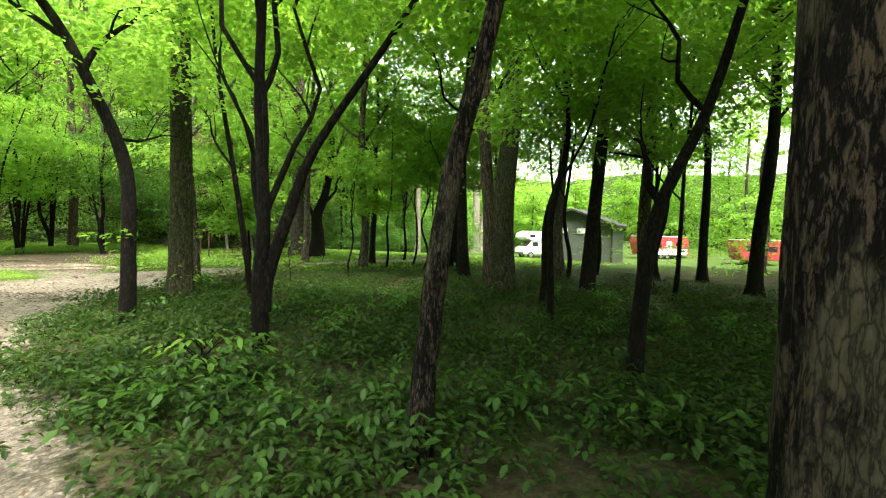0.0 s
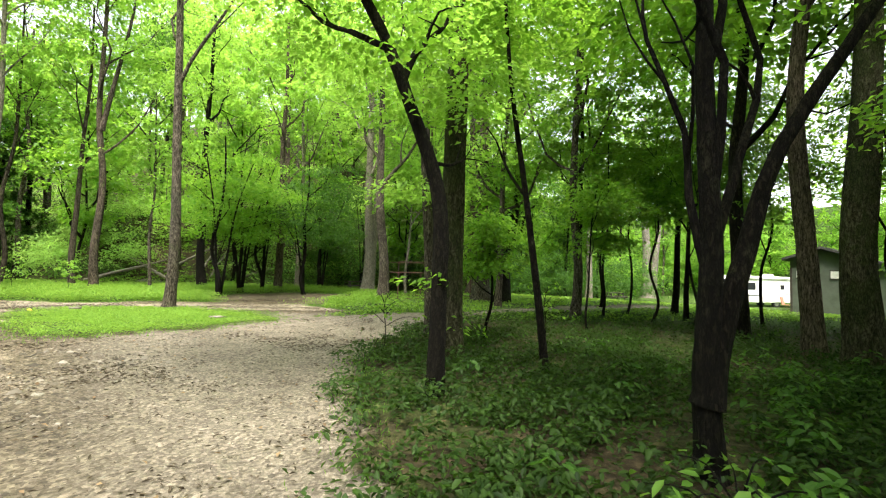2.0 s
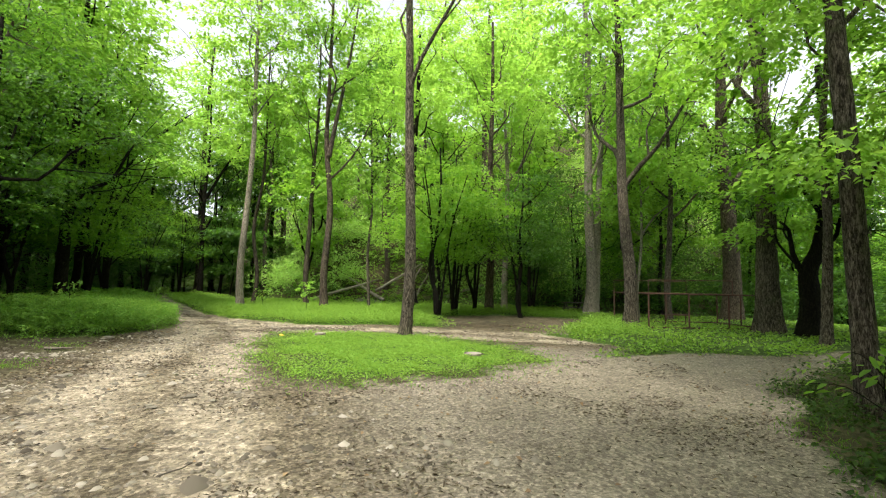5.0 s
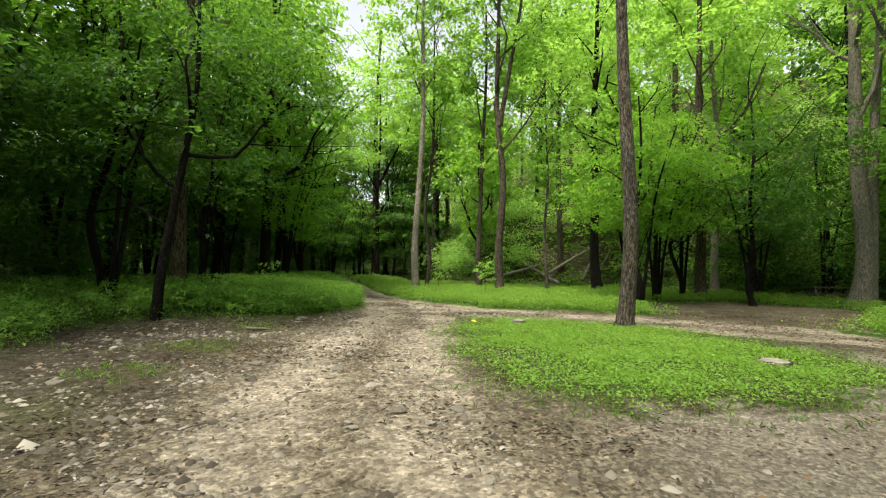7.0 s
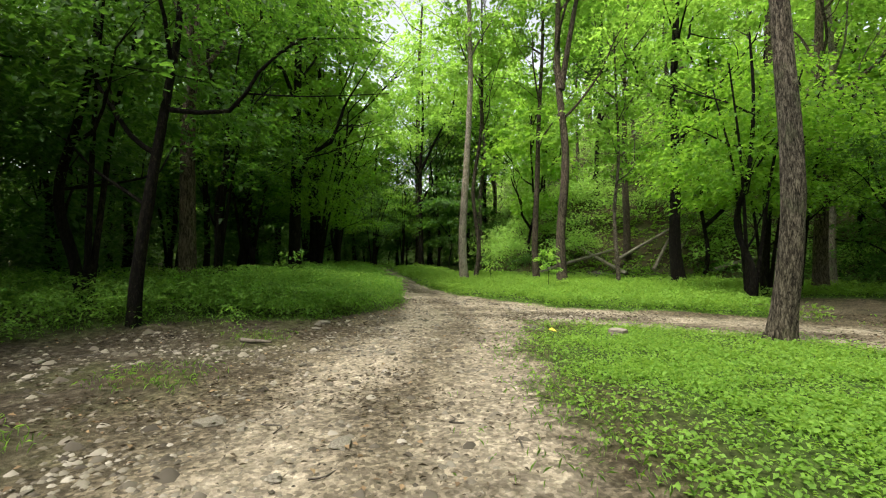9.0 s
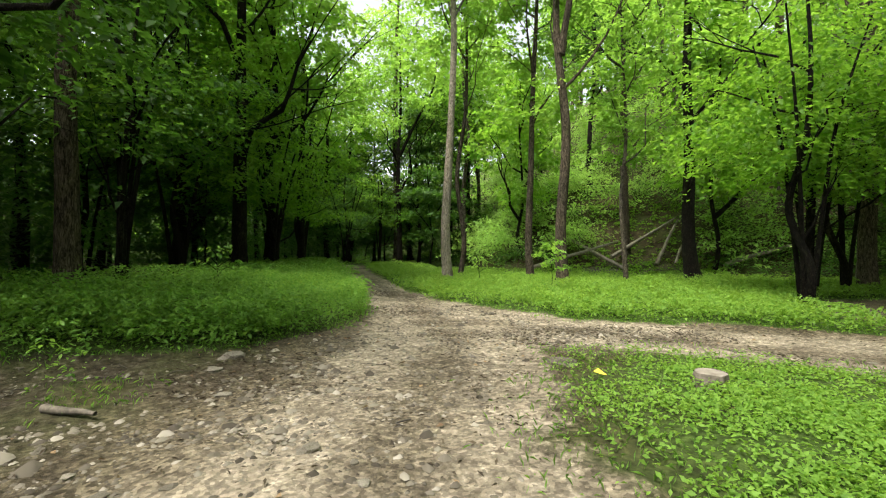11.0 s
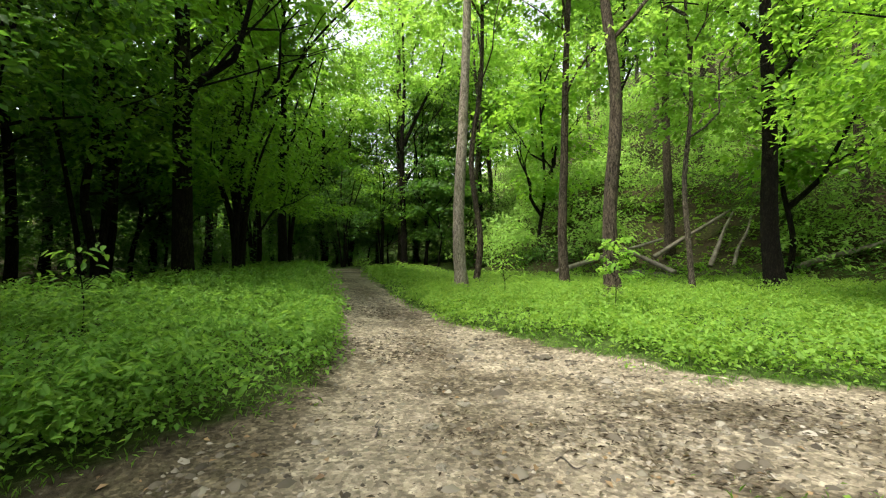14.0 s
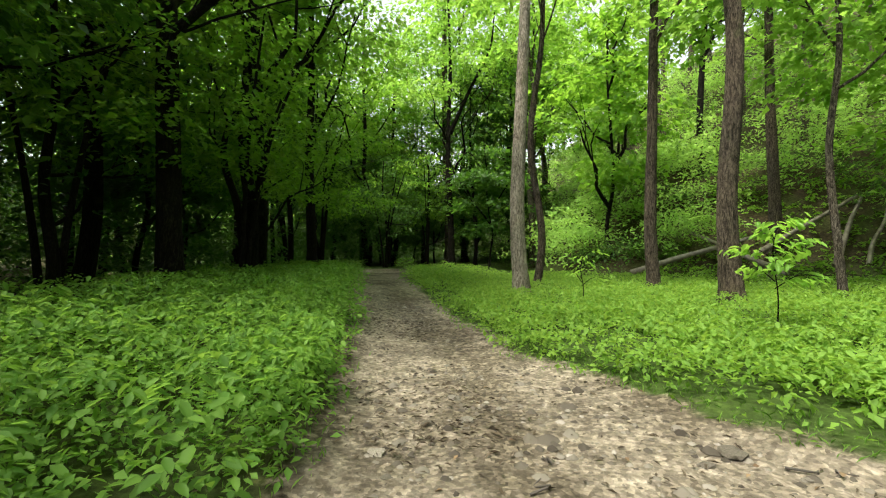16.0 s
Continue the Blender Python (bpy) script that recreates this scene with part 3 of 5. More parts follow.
# ---- tall trees beside the road and in the meadow ----
ROAD_TREE = tall_tree(8.1, 17.55, 0.25, 20, BARK_GREEN, "tall straight grey-barked tree on the wooded road bank", 0.0, 0.0, 1, 0.6, 20)
BEND_TREE = tall_tree(8.33, 20.93, 0.155, 17, BARK_GREY, "slender grey tree leaning over the road bend", -0.05, 0.01, 2, 0.45, 16)
sprays(ROAD_TREE, [(-0.2, -0.4, 4.6, 0.7, 0.7, 0.7), (-1.4, 0.2, 7.6, 1.8, 1.6, 0.8), (1.0, -0.6, 6.4, 1.4, 1.4, 0.6), (0, 0, 0.9, 0.42, 0.42, 0.5)], 46, 30, 0.12, 0.45, LEAF, 701)
sprays(BEND_TREE, [(-0.4, -0.4, 3.7, 1.2, 1.2, 0.4), (-1.5, 0.0, 6.2, 1.8, 1.6, 0.7), (1.0, 0.8, 7.6, 2.0, 2.0, 0.8), (0.9, -0.4, 4.8, 1.2, 1.0, 0.4)], 95, 32, 0.13, 0.5, LEAF_LIME, 702)
tall_tree(-0.38, 27.9, 0.195, 22, BARK_GREY, "straight furrowed grey tree on the grass island", -0.008, 0.0, 3, 0.5, 20)
tall_tree(-8.44, 38.9, 0.235, 21, BARK_BROWN, "brown-barked tree forking high above the meadow", -0.01, 0.0, 4, 0.48, 16,
          stems=[([(-0.1, 0, 9.5), (0.35, 0.2, 12.5), (0.9, 0.4, 16), (1.3, 0.6, 20)], 0.15)])
tall_tree(-13.35, 37.9, 0.225, 22, BARK_PALE, "tall pale grey tree at the edge of the meadow", 0.012, 0.01, 5, 0.6, 18)
tall_tree(-14.6, 41.0, 0.15, 18, BARK_BROWN, "thin brown tree behind the pale one", 0.02, 0.0, 6, 0.55, 10)
tall_tree(-26.0, 50.2, 0.25, 18, BARK_DARK_SHADED, "dark forked tree standing against the sky", 0.0, 0.0, 7, 0.4, 10,
          stems=[([(0, 0, 9), (1.2, 0.8, 12), (2.2, 1.6, 14.5), (2.5, 1.8, 17)], 0.14)])
tall_tree(-4.2, 43.9, 0.30, 20, BARK_DARK_SHADED, "dark ivy-clad tree at the back of the meadow", 0.0, 0.0, 8, 0.45, 12)
tall_tree(-6.5, 41.4, 0.11, 13, BARK_GREY, "thin grey tree at the foot of the slope", -0.02, 0.0, 9, 0.5, 8)
tall_tree(-10.7, 41.0, 0.19, 18, BARK_BROWN, "slim brown tree in the meadow grass", 0.015, 0.0, 10, 0.5, 12)
tall_tree(1.2, 41.8, 0.27, 19, BARK_BROWN, "brown tree with a broad foot beside the shaded clearing", 0.0, 0.0, 11, 0.45, 12)
tall_tree(1.9, 46.5, 0.24, 19, BARK_PALE, "pale tree behind the shaded clearing", 0.0, 0.0, 12, 0.5, 10)
tall_tree(7.1, 41.2, 0.36, 21, BARK_PALE, "pale double-trunked sycamore by the picnic table", -0.012, 0.0, 13, 0.5, 14,
          stems=[([(0.25, 0.05, 0), (0.42, 0.1, 3), (0.62, 0.1, 8), (1.1, 0.2, 16)], 0.30)])
tall_tree(7.84, 33.8, 0.29, 18, BARK_GREY, "grey tree between the road and the steel frame", -0.03, 0.0, 14, 0.4, 14)
tall_tree(9.9, 41.5, 0.11, 13, BARK_PALE, "thin pale tree behind the steel frame", 0.03, 0.0, 15, 0.5, 8)
tall_tree(11.3, 40.6, 0.2, 15, BARK_GREY, "grey tree behind the steel frame", 0.0, 0.0, 16, 0.5, 10)
tall_tree(15.1, 42.2, 0.52, 22, BARK_BROWN, "thick brown tree behind the steel frame", -0.01, 0.0, 17, 0.45, 14)
tall_tree(13.6, 34.8, 0.46, 21, BARK_GREY, "thick grey tree at the road bend", -0.02, 0.0, 18, 0.45, 16)
tree("tree", 14.3, 33.4, [(0, 0, 0), (0.1, 0, 1.3), (0.05, 0, 2.6), (0.5, 0, 3.8), (0.9, 0.1, 6.5), (0.8, 0.2, 11)], 0.40, BARK_DARK_SHADED, LEAF, HIGH[1],
     "gnarled dark tree with a broken burled trunk", [(0.3, (-0.9, 0, 4.6), 0.15), (0.5, (2.4, 0.3, 6.5), 0.10), (0.7, (-1.5, 0.5, 9), 0.09)], 19, sides=14, group="tall trees")
tall_tree(15.7, 16.2, 0.30, 20, BARK_GREEN, "thick pale grey tree in the roadside wood", 0.01, 0.0, 20, 0.5, 18, crown=SHADE[2])
tall_tree(16.1, 17.5, 0.22, 19, BARK_BROWN, "brown tree close beside a thicker grey one", -0.01, 0.0, 21, 0.5, 12, crown=SHADE[0])
tall_tree(16.6, 19.9, 0.2, 16, BARK_DARK_SHADED, "dark straight tree in the roadside wood", -0.02, 0.0, 22, 0.4, 12, crown=SHADE[1])
tall_tree(17.7, 15.2, 0.2, 15, BARK_DARK_SHADED, "dark tree in the roadside wood", 0.03, 0.0, 23, 0.4, 12, crown=SHADE[2])
tall_tree(14.7, 25.6, 0.19, 16, BARK_GREY, "grey tree at the sunny edge of the wood", 0.0, 0.0, 24, 0.4, 12, crown=SHADE[0])
tall_tree(13.1, 30.3, 0.17, 14, BARK_GREY, "grey tree on the grass by the bend", 0.03, 0.0, 25, 0.4, 10, crown=SHADE[1])
tall_tree(20.1, 27.0, 0.15, 13, BARK_DARK_SHADED, "dark leaning tree at the edge of the camp clearing", 0.05, 0.0, 26, 0.4, 10, crown=SHADE[2])
tall_tree(22.6, 13.6, 0.2, 15, BARK_DARK_SHADED, "dark leaning tree in the roadside wood", 0.06, 0.0, 27, 0.4, 10, crown=SHADE[0])
tall_tree(-14.4, 24.6, 0.24, 17, BARK_BROWN, "brown tree in the undergrowth of the dark wood", 0.01, 0.0, 28, 0.4, 14)
tall_tree(-17.0, 30.2, 0.27, 16, BARK_DARK_SHADED, "black-looking tree at the edge of the dark wood", 0.01, 0.0, 29, 0.35, 12)
tall_tree(-18.6, 32.6, 0.2, 15, BARK_DARK_SHADED, "dark straight tree beside the stony track", 0.0, 0.0, 30, 0.4, 10)
tall_tree(-21.5, 36.5, 0.2, 15, BARK_DARK_SHADED, "dark tree where the track enters the wood", 0.0, 0.0, 31, 0.4, 10)
tall_tree(27, 47, 0.3, 18, BARK_PALE, "pale tree far across the camp clearing", 0.01, 0, 32, 0.45, 8)
tall_tree(40.5, 58, 0.6, 22, BARK_PALE, "huge pale sycamore beyond the camp clearing", -0.01, 0, 33, 0.5, 10,
          stems=[([(0.8, 0, 0), (1.2, 0.1, 4), (1.8, 0.1, 9), (2.6, 0.2, 17)], 0.5)])

# the thick trunk right beside the first steps
tree("tree", 10.27, 6.74, straight(15, 0.01, 0.01, 0.04, 41), 0.27, BARK_MOSSY, LEAF, HIGH[2], "thick tree with deeply furrowed flaking bark",
     tall_limbs(15, 41, low=0.4, r=0.27), 41, sides=48, group="tall trees")

# unseen trees added behind the first steps to shade the roadside wood
for k, (x, y, h) in enumerate([(10.2, 2.2, 15), (12.2, 4.6, 14), (13.6, 0.6, 16), (15.4, 5.6, 14), (18.4, 7.6, 15), (16.8, 1.5, 15), (10.6, -2.5, 15), (20.5, 3.5, 15)]):
    tall_tree(x, y, 0.18, h, BARK_DARK_SHADED, "added unseen tree shading the roadside wood", 0.01, 0.0, 42 + k, 0.35, 10, crown=SHADE[k % 3] if k in (0, 6) else None)

# ---- small trees of the roadside wood ----
LEANING = under_tree(7.45, 15.3, 0.125, [(0, 0, -0.1), (0.03, 0, 1.2), (0.0, 0, 2.7), (-0.42, -0.05, 3.9), (-0.95, -0.2, 5.0), (-2.0, -0.6, 6.3), (-3.4, -1.0, 7.4)],
           "dark small tree bending out over the gravel road", leaf=LEAF_LIME, seed=51, clusters=330,
           blobs=[(-2.6, -0.6, 6.2, 2.6, 2.4, 1.0), (-4.2, 0.5, 7.2, 2.4, 2.4, 1.2), (-1.0, 1.2, 5.6, 2.0, 2.0, 0.8), (0.6, 1.0, 4.6, 1.6, 1.6, 0.9)],
           limbs=[(0.55, (0.2, 0.3, 5.6), 0.06), (0.62, (-2.6, 1.4, 6.3), 0.05), (0.8, (-4.2, 0.6, 6.8), 0.05), (0.4, (0.7, 0.6, 3.4), 0.03)])
sprays(LEANING, [(0, 0, 1.3, 0.34, 0.34, 0.7), (-0.5, -0.1, 4.2, 0.7, 0.6, 0.6), (-1.6, -0.5, 5.6, 1.1, 0.9, 0.5)], 40, 16, 0.12, 0.3, LEAF, 703)
under_tree(9.3, 12.7, 0.118, [(0, 0, -0.1), (-0.05, 0, 1.0), (0.0, 0, 2.0), (-0.06, 0, 3.6), (0.0, 0, 5.6), (0.1, 0, 8.5)],
           "dark forked tree with a long slanting limb", seed=52, clusters=240,
           blobs=[(0.0, 0.5, 7.0, 2.2, 2.2, 1.2), (2.6, -0.3, 6.0, 2.0, 2.0, 1.0), (0.5, 1.0, 5.0, 1.6, 1.6, 0.8)],
           stems=[([(-0.04, 0, 0.7), (0.08, 0, 1.25), (0.32, -0.02, 2.0), (0.65, -0.05, 2.9), (1.5, -0.3, 4.3), (2.6, -0.6, 6.2)], 0.11)],
           limbs=[(0.35, (-0.5, 0.2, 4.2), 0.045), (0.4, (0.9, 0.1, 5.6), 0.05), (0.45, (-0.3, -0.3, 6.4), 0.045), (0.6, (0.6, 0.3, 7), 0.05), (0.7, (-0.8, 0.2, 7.6), 0.04)])
under_tree(10.0, 9.2, 0.1, [(0, 0, -0.1), (0.05, 0, 0.9), (0.2, -0.05, 2.2), (0.5, -0.15, 3.6), (0.7, -0.2, 5.5), (0.9, -0.2, 8)],
           "mottled mossy tree leaning in the undergrowth", BARK_MOSSY, seed=53, clusters=200,
           blobs=[(0.9, 0.2, 6.6, 2.6, 2.6, 1.3), (1.8, 1.4, 4.8, 1.8, 1.8, 0.8)], limbs=[(0.6, (-0.6, 0.4, 5.8), 0.05), (0.7, (1.9, 0.8, 6.4), 0.05)])
under_tree(13.0, 9.8, 0.10, [(0, 0, -0.1), (0.05, 0, 0.9), (0.3, 0, 2.1), (0.95, -0.15, 3.4), (1.5, -0.3, 5.2), (1.9, -0.4, 7)],
           "dark leaning tree with a broken stub", seed=54, clusters=200, blobs=[(1.4, 0.4, 6.0, 2.6, 2.6, 1.4), (2.4, 1.6, 4.2, 1.8, 1.8, 0.9)],
           limbs=[(0.42, (-0.1, 0.05, 2.9), 0.06), (0.6, (0.2, 0.3, 4.8), 0.04)])
under_tree(9.5, 16.4, 0.075, [(0, 0, -0.1), (-0.15, 0, 1.2), (-0.4, 0, 3.0), (-0.7, 0, 5.0), (-0.9, 0, 7.5)], "thin dark leaning tree beside thicker trunks", seed=55,
           clusters=100, blobs=[(-0.8, 0.2, 6.6, 1.8, 1.8, 1.2)], limbs=[(0.5, (-1.0, 0.3, 4.2), 0.03)])
rng = np.random.default_rng(7)
for k, (x, y, r, h, lx) in enumerate([(15.8, 25.5, 0.06, 7, 0.03), (17.0, 24.2, 0.055, 7, 0.05), (16.6, 21.8, 0.05, 6, 0.06), (18.0, 22.9, 0.06, 7, 0.05), (25.7, 19.4, 0.12, 9, 0.0),
                                      (23.5, 17.4, 0.10, 9, 0.05), (19.3, 13.8, 0.07, 7, 0.02), (23.4, 20.4, 0.11, 9, 0.02), (20.5, 19.0, 0.09, 8, 0.0), (15.2, 14.1, 0.08, 7, 0.08),
                                      (18.5, 24.3, 0.10, 9, 0.06), (20.3, 22.8, 0.06, 7, 0.04), (15.9, 27.8, 0.17, 11, 0.0), (19.1, 31.3, 0.08, 8, 0.0), (17.6, 26.7, 0.06, 7, 0.03),
                                      (20.7, 24.0, 0.10, 9, -0.04), (9.6, 20.2, 0.05, 3.2, 0.0), (14.0, 12.4, 0.07, 7, 0.05), (19.5, 10.2, 0.12, 10, 0.03), (13.0, 21.5, 0.04, 4.5, 0.05)]):
    line = straight(h, lx, rng.normal(0, 0.02), 0.1, 200 + k)
    tip = line[-1]
    under_tree(x, y, r, line, "slim dark understorey tree with layered leaves", seed=60 + k, clusters=int(48 + 13 * h), per=34, size=0.13,
               blobs=[(tip[0], tip[1], h * 0.86, 0.25 * h, 0.25 * h, 0.15 * h), (tip[0] * 0.6 + rng.normal(0, 0.8), rng.normal(0, 0.8), h * 0.62, 0.22 * h, 0.22 * h, 0.09 * h)],
               limbs=[(0.5, (rng.normal(0, 0.9), rng.normal(0, 0.9), h * 0.72), r * 0.4), (0.7, (rng.normal(0, 1.1), rng.normal(0, 1.1), h * 0.88), r * 0.4)])

under_tree(-10.3, 21.7, 0.13, [(0, 0, -0.1), (0.1, 0.05, 1.2), (0.3, 0.15, 2.6), (0.55, 0.3, 4.3), (0.6, 0.5, 6.0), (0.4, 0.6, 8.5)],
           "dark leaning tree with a long limb arching over the dirt", leaf=LEAF_SHADED, seed=58, clusters=240, per=34, spread=0.55, size=0.13,
           blobs=[(1.6, 1.2, 6.6, 2.4, 2.2, 1.0), (-1.0, -0.5, 5.8, 2.0, 2.0, 0.9), (0.3, 0.5, 8.2, 2.4, 2.4, 1.1), (-1.8, -1.0, 3.8, 1.4, 1.4, 0.5), (2.6, 1.8, 5.4, 1.2, 1.2, 0.4)],
           limbs=[(0.6, (3.0, 2.0, 5.5), 0.05), (0.5, (-1.6, -0.6, 5.6), 0.06), (0.7, (1.6, -0.4, 7.4), 0.05), (0.38, (-1.4, -0.9, 3.7), 0.04)])

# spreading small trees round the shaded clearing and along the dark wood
for k, (x, y, h, w, leaf) in enumerate([(-0.6, 39.3, 9.5, 3.6, LEAF), (-1.0, 36.2, 9, 3.0, LEAF), (0.4, 40.6, 9, 3.2, LEAF), (3.8, 44.5, 8, 3.4, LEAF_SHADED), (3.2, 39.2, 9, 3.6, LEAF_SHADED), (6.8, 46.2, 9, 4, LEAF_SHADED), (-12.2, 21.5, 8, 3.0, LEAF_SHADED),
                                        (-17.8, 32.0, 7.5, 3.4, LEAF), (-17.6, 28.4, 8.5, 3.6, LEAF), (-23.5, 38.2, 8, 3.6, LEAF), (-28.0, 50.0, 8, 4, LEAF), (-14.5, 19.0, 9, 3.4, LEAF_SHADED),
                                        (-21.0, 27.0, 9, 3.6, LEAF_SHADED), (-19.0, 22.5, 9, 3.8, LEAF_SHADED), (-25.0, 33.0, 9, 4, LEAF_SHADED), (-29, 40, 9, 4, LEAF_SHADED), (-12.5, 13.5, 9, 3.6, LEAF_SHADED), (-19, 16, 9, 4, LEAF_SHADED), (-15.2, 25.8, 10, 3.6, LEAF_SHADED), (-12.4, 17.6, 10, 3.8, LEAF_SHADED), (-28.5, 46.5, 7, 4, LEAF_SHADED)]):
    rng = np.random.default_rng(400 + k)
    stems = []
    for j in range(3):
        a = rng.uniform(0, 6.3)
        stems.append(([(0.1 * math.cos(a), 0.1 * math.sin(a), 0), (0.35 * math.cos(a), 0.35 * math.sin(a), h * 0.25), (0.24 * w * math.cos(a), 0.24 * w * math.sin(a), h * 0.55), (0.5 * w * math.cos(a), 0.5 * w * math.sin(a), h * 0.85)], 0.075))
    blobs = [(rng.normal(0, 0.22 * w), rng.normal(0, 0.22 * w), h * f, w * g, w * g, 0.5 + 0.03 * h) for f, g in ((0.42, 0.7), (0.54, 0.9), (0.68, 0.9), (0.86, 0.65))]
    under_tree(x, y, 0.12, straight(h, 0.0, 0.0, 0.2, 300 + k), "spreading many-stemmed small tree with layered leaves", leaf=leaf, seed=100 + k, clusters=190, per=30, spread=0.64, size=0.175, blobs=blobs, stems=stems,
               limbs=[(0.3 + 0.12 * j, (rng.normal(0, 0.6 * w), rng.normal(0, 0.6 * w), h * (0.4 + 0.12 * j)), 0.04) for j in range(5)])

# ---- woods: copies of a few trees over the slope, the dark wood and behind ----
PROTO = []
for k, (h, r, bark, leaf, w) in enumerate([(17, 0.2, BARK_GREY, LEAF_LIME, 3.8), (14, 0.16, BARK_DARK_SHADED, LEAF_SHADED, 3.4), (20, 0.26, BARK_BROWN, LEAF_LIME, 4.4), (10, 0.1, BARK_DARK_SHADED, LEAF, 3.0), (8, 0.08, BARK_DARK_SHADED, LEAF_SHADED, 3.0), (19, 0.22, BARK_DARK_SHADED, LEAF, 5.2)]):
    low = 0.42 if h > 12 else 0.3
    blobs = [(0.12 * w * math.cos(j * 2.2), 0.12 * w * math.sin(j * 2.2), h * (low + (1 - low) * f), w * g, w * g, h * 0.075) for j, (f, g) in enumerate(((0.08, 0.6), (0.35, 0.9), (0.62, 1.0), (0.9, 0.7)))]
    ob = tree("tree", -60 - 8 * k, -40, straight(h, 0.01, 0, 0.15, 500 + k), r, bark, leaf, (blobs, 125 if k < 5 else 190, 28, 0.92), "forest tree with a layered green crown", tall_limbs(h, 500 + k, 5, w, low), 500 + k, 0.33, 7, "forest trees")
    PROTO.append(ob)


def in_wood(x, y):
    p = (np.array([x]), np.array([y]))
    return bare_amount(*p)[0] < -1.5 and outline_distance(ISLAND, *p)[0] < -2


def join_trees(name, placed, label):
    """Forest trees past counting, as one object with a face set for each bark and leaf."""
    mesh = bpy.data.meshes.new(name)
    verts, loops, sizes, mats, start = [], [], [], [], 0
    for k, m in placed:
        for ob in PROTO[k].children:
            src = ob.data
            v = np.empty(len(src.vertices) * 3, np.float32)
            src.vertices.foreach_get("co", v)
            f = np.empty(len(src.loops), np.int32)
            src.loops.foreach_get("vertex_index", f)
            w = np.array(m)
            verts.append(v.reshape(-1, 3) @ w[:3, :3].T + w[:3, 3])
            loops.append(f + start)
            start += len(v) // 3
            mat = src.materials[0]
            if mat.name not in mesh.materials:
                mesh.materials.append(mat)
            count, per = len(src.polygons), len(src.loops) // len(src.polygons)
            sizes.append(np.full(count, per, np.int32))
            mats.append(np.full(count, mesh.materials.find(mat.name), np.int32))
    v, f, n = np.concatenate(verts).astype(np.float32), np.concatenate(loops), np.concatenate(sizes)
    mesh.vertices.add(len(v))
    mesh.vertices.foreach_set("co", v.ravel())
    mesh.loops.add(len(f))
    mesh.loops.foreach_set("vertex_index", f)
    mesh.polygons.add(len(n))
    mesh.polygons.foreach_set("loop_start", (np.cumsum(n) - n).astype(np.int32))
    mesh.polygons.foreach_set("material_index", np.concatenate(mats))
    mesh.update(calc_edges=True)
    return tagged(new(name, mesh), label, "trees", kind="stuff")


FAR = {}
rng = np.random.default_rng(21)
TAKEN = []
spots = []
for _ in range(9000):
    x, y = rng.uniform(-60, 75), rng.uniform(-22, 95)
    d_hill = y - float(hill_foot(x))
    hill = d_hill > 0.5
    dark = x < -14.5 - 0.75 * max(0, y - 24) and y > -20 or (x < -11 and y < 20)
    # never in view: trees added behind the start for the light they block
    behind = y < 3 and not (-3 < x < 11)
    camp = x > 26 and 24 < y and not hill
    east = x > 19 and y < 20
    if camp or not (hill or dark or behind or east) or not in_wood(x, y):
        continue
    if hill and (d_hill > 42 or abs(x) > 62):
        continue
    gap = 2.7 if dark and y > 14 else 5.1 if hill else 4.6
    if any((x - a) ** 2 + (y - b) ** 2 < gap * gap for a, b in TAKEN):
        continue
    TAKEN.append((x, y))
    spots.append((x, y, hill, dark))
    if len(spots) >= 255:
        break
for x, y, hill, dark in spots:
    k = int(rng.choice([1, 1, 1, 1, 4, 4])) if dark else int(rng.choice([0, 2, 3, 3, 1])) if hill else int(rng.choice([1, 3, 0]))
    s = rng.uniform(0.8, 1.2) * (1.18 if hill else 1.0)
    m = Matrix.Translation((x, y, ground_z(x, y) - 0.1)) @ Matrix.Rotation(rng.uniform(0, 6.3), 4, "Z") @ Matrix.Diagonal((s, s, s * rng.uniform(0.9, 1.15), 1))
    if (hill and y - float(hill_foot(x)) > 13) or y < 3:
        FAR.setdefault("hill_trees" if hill else "rear_trees", []).append((k, m))
    else:
        copy_thing(PROTO[k], m)
for name, placed in FAR.items():
    join_trees(name, placed, "green forest trees high on the slope" if name == "hill_trees" else "added unseen forest trees behind the start, blocking light")


for x, y in [(-31, 49.5), (-34, 51), (-30, 53), (-26.5, 53.5), (-36, 48), (-37, 54), (-23.5, 51), (-29, 57), (-38, 59), (-33, 61), (-25, 58), (-42, 52), (-34, 56),
             (64, 54), (68, 47), (70, 40), (72, 33), (70, 25), (60, 60), (54, 63), (48, 65), (42, 66), (36, 64), (30, 60), (66, 18), (62, 10), (57, 20), (24, 56), (50, 70), (40, 72), (75, 45)]:
    k = int(rng.choice([1, 3, 4, 4])) if x < 0 else int(rng.choice([0, 2, 3]))
    copy_thing(PROTO[k], Matrix.Translation((x, y, ground_z(x, y) - 0.1)) @ Matrix.Rotation(rng.uniform(0, 6.3), 4, "Z"))

for x, y in [(12.5, 46.5), (17.5, 47.5), (20.5, 51.0), (24.0, 53.0), (28.5, 54.5), (33.0, 56.0), (10.2, 45.4), (22.6, 57.0), (30.5, 59.0)]:
    copy_thing(PROTO[int(rng.choice([1, 1, 3]))], Matrix.Translation((x, y, ground_z(x, y) - 0.1)) @ Matrix.Rotation(rng.uniform(0, 6.3), 4, "Z"))

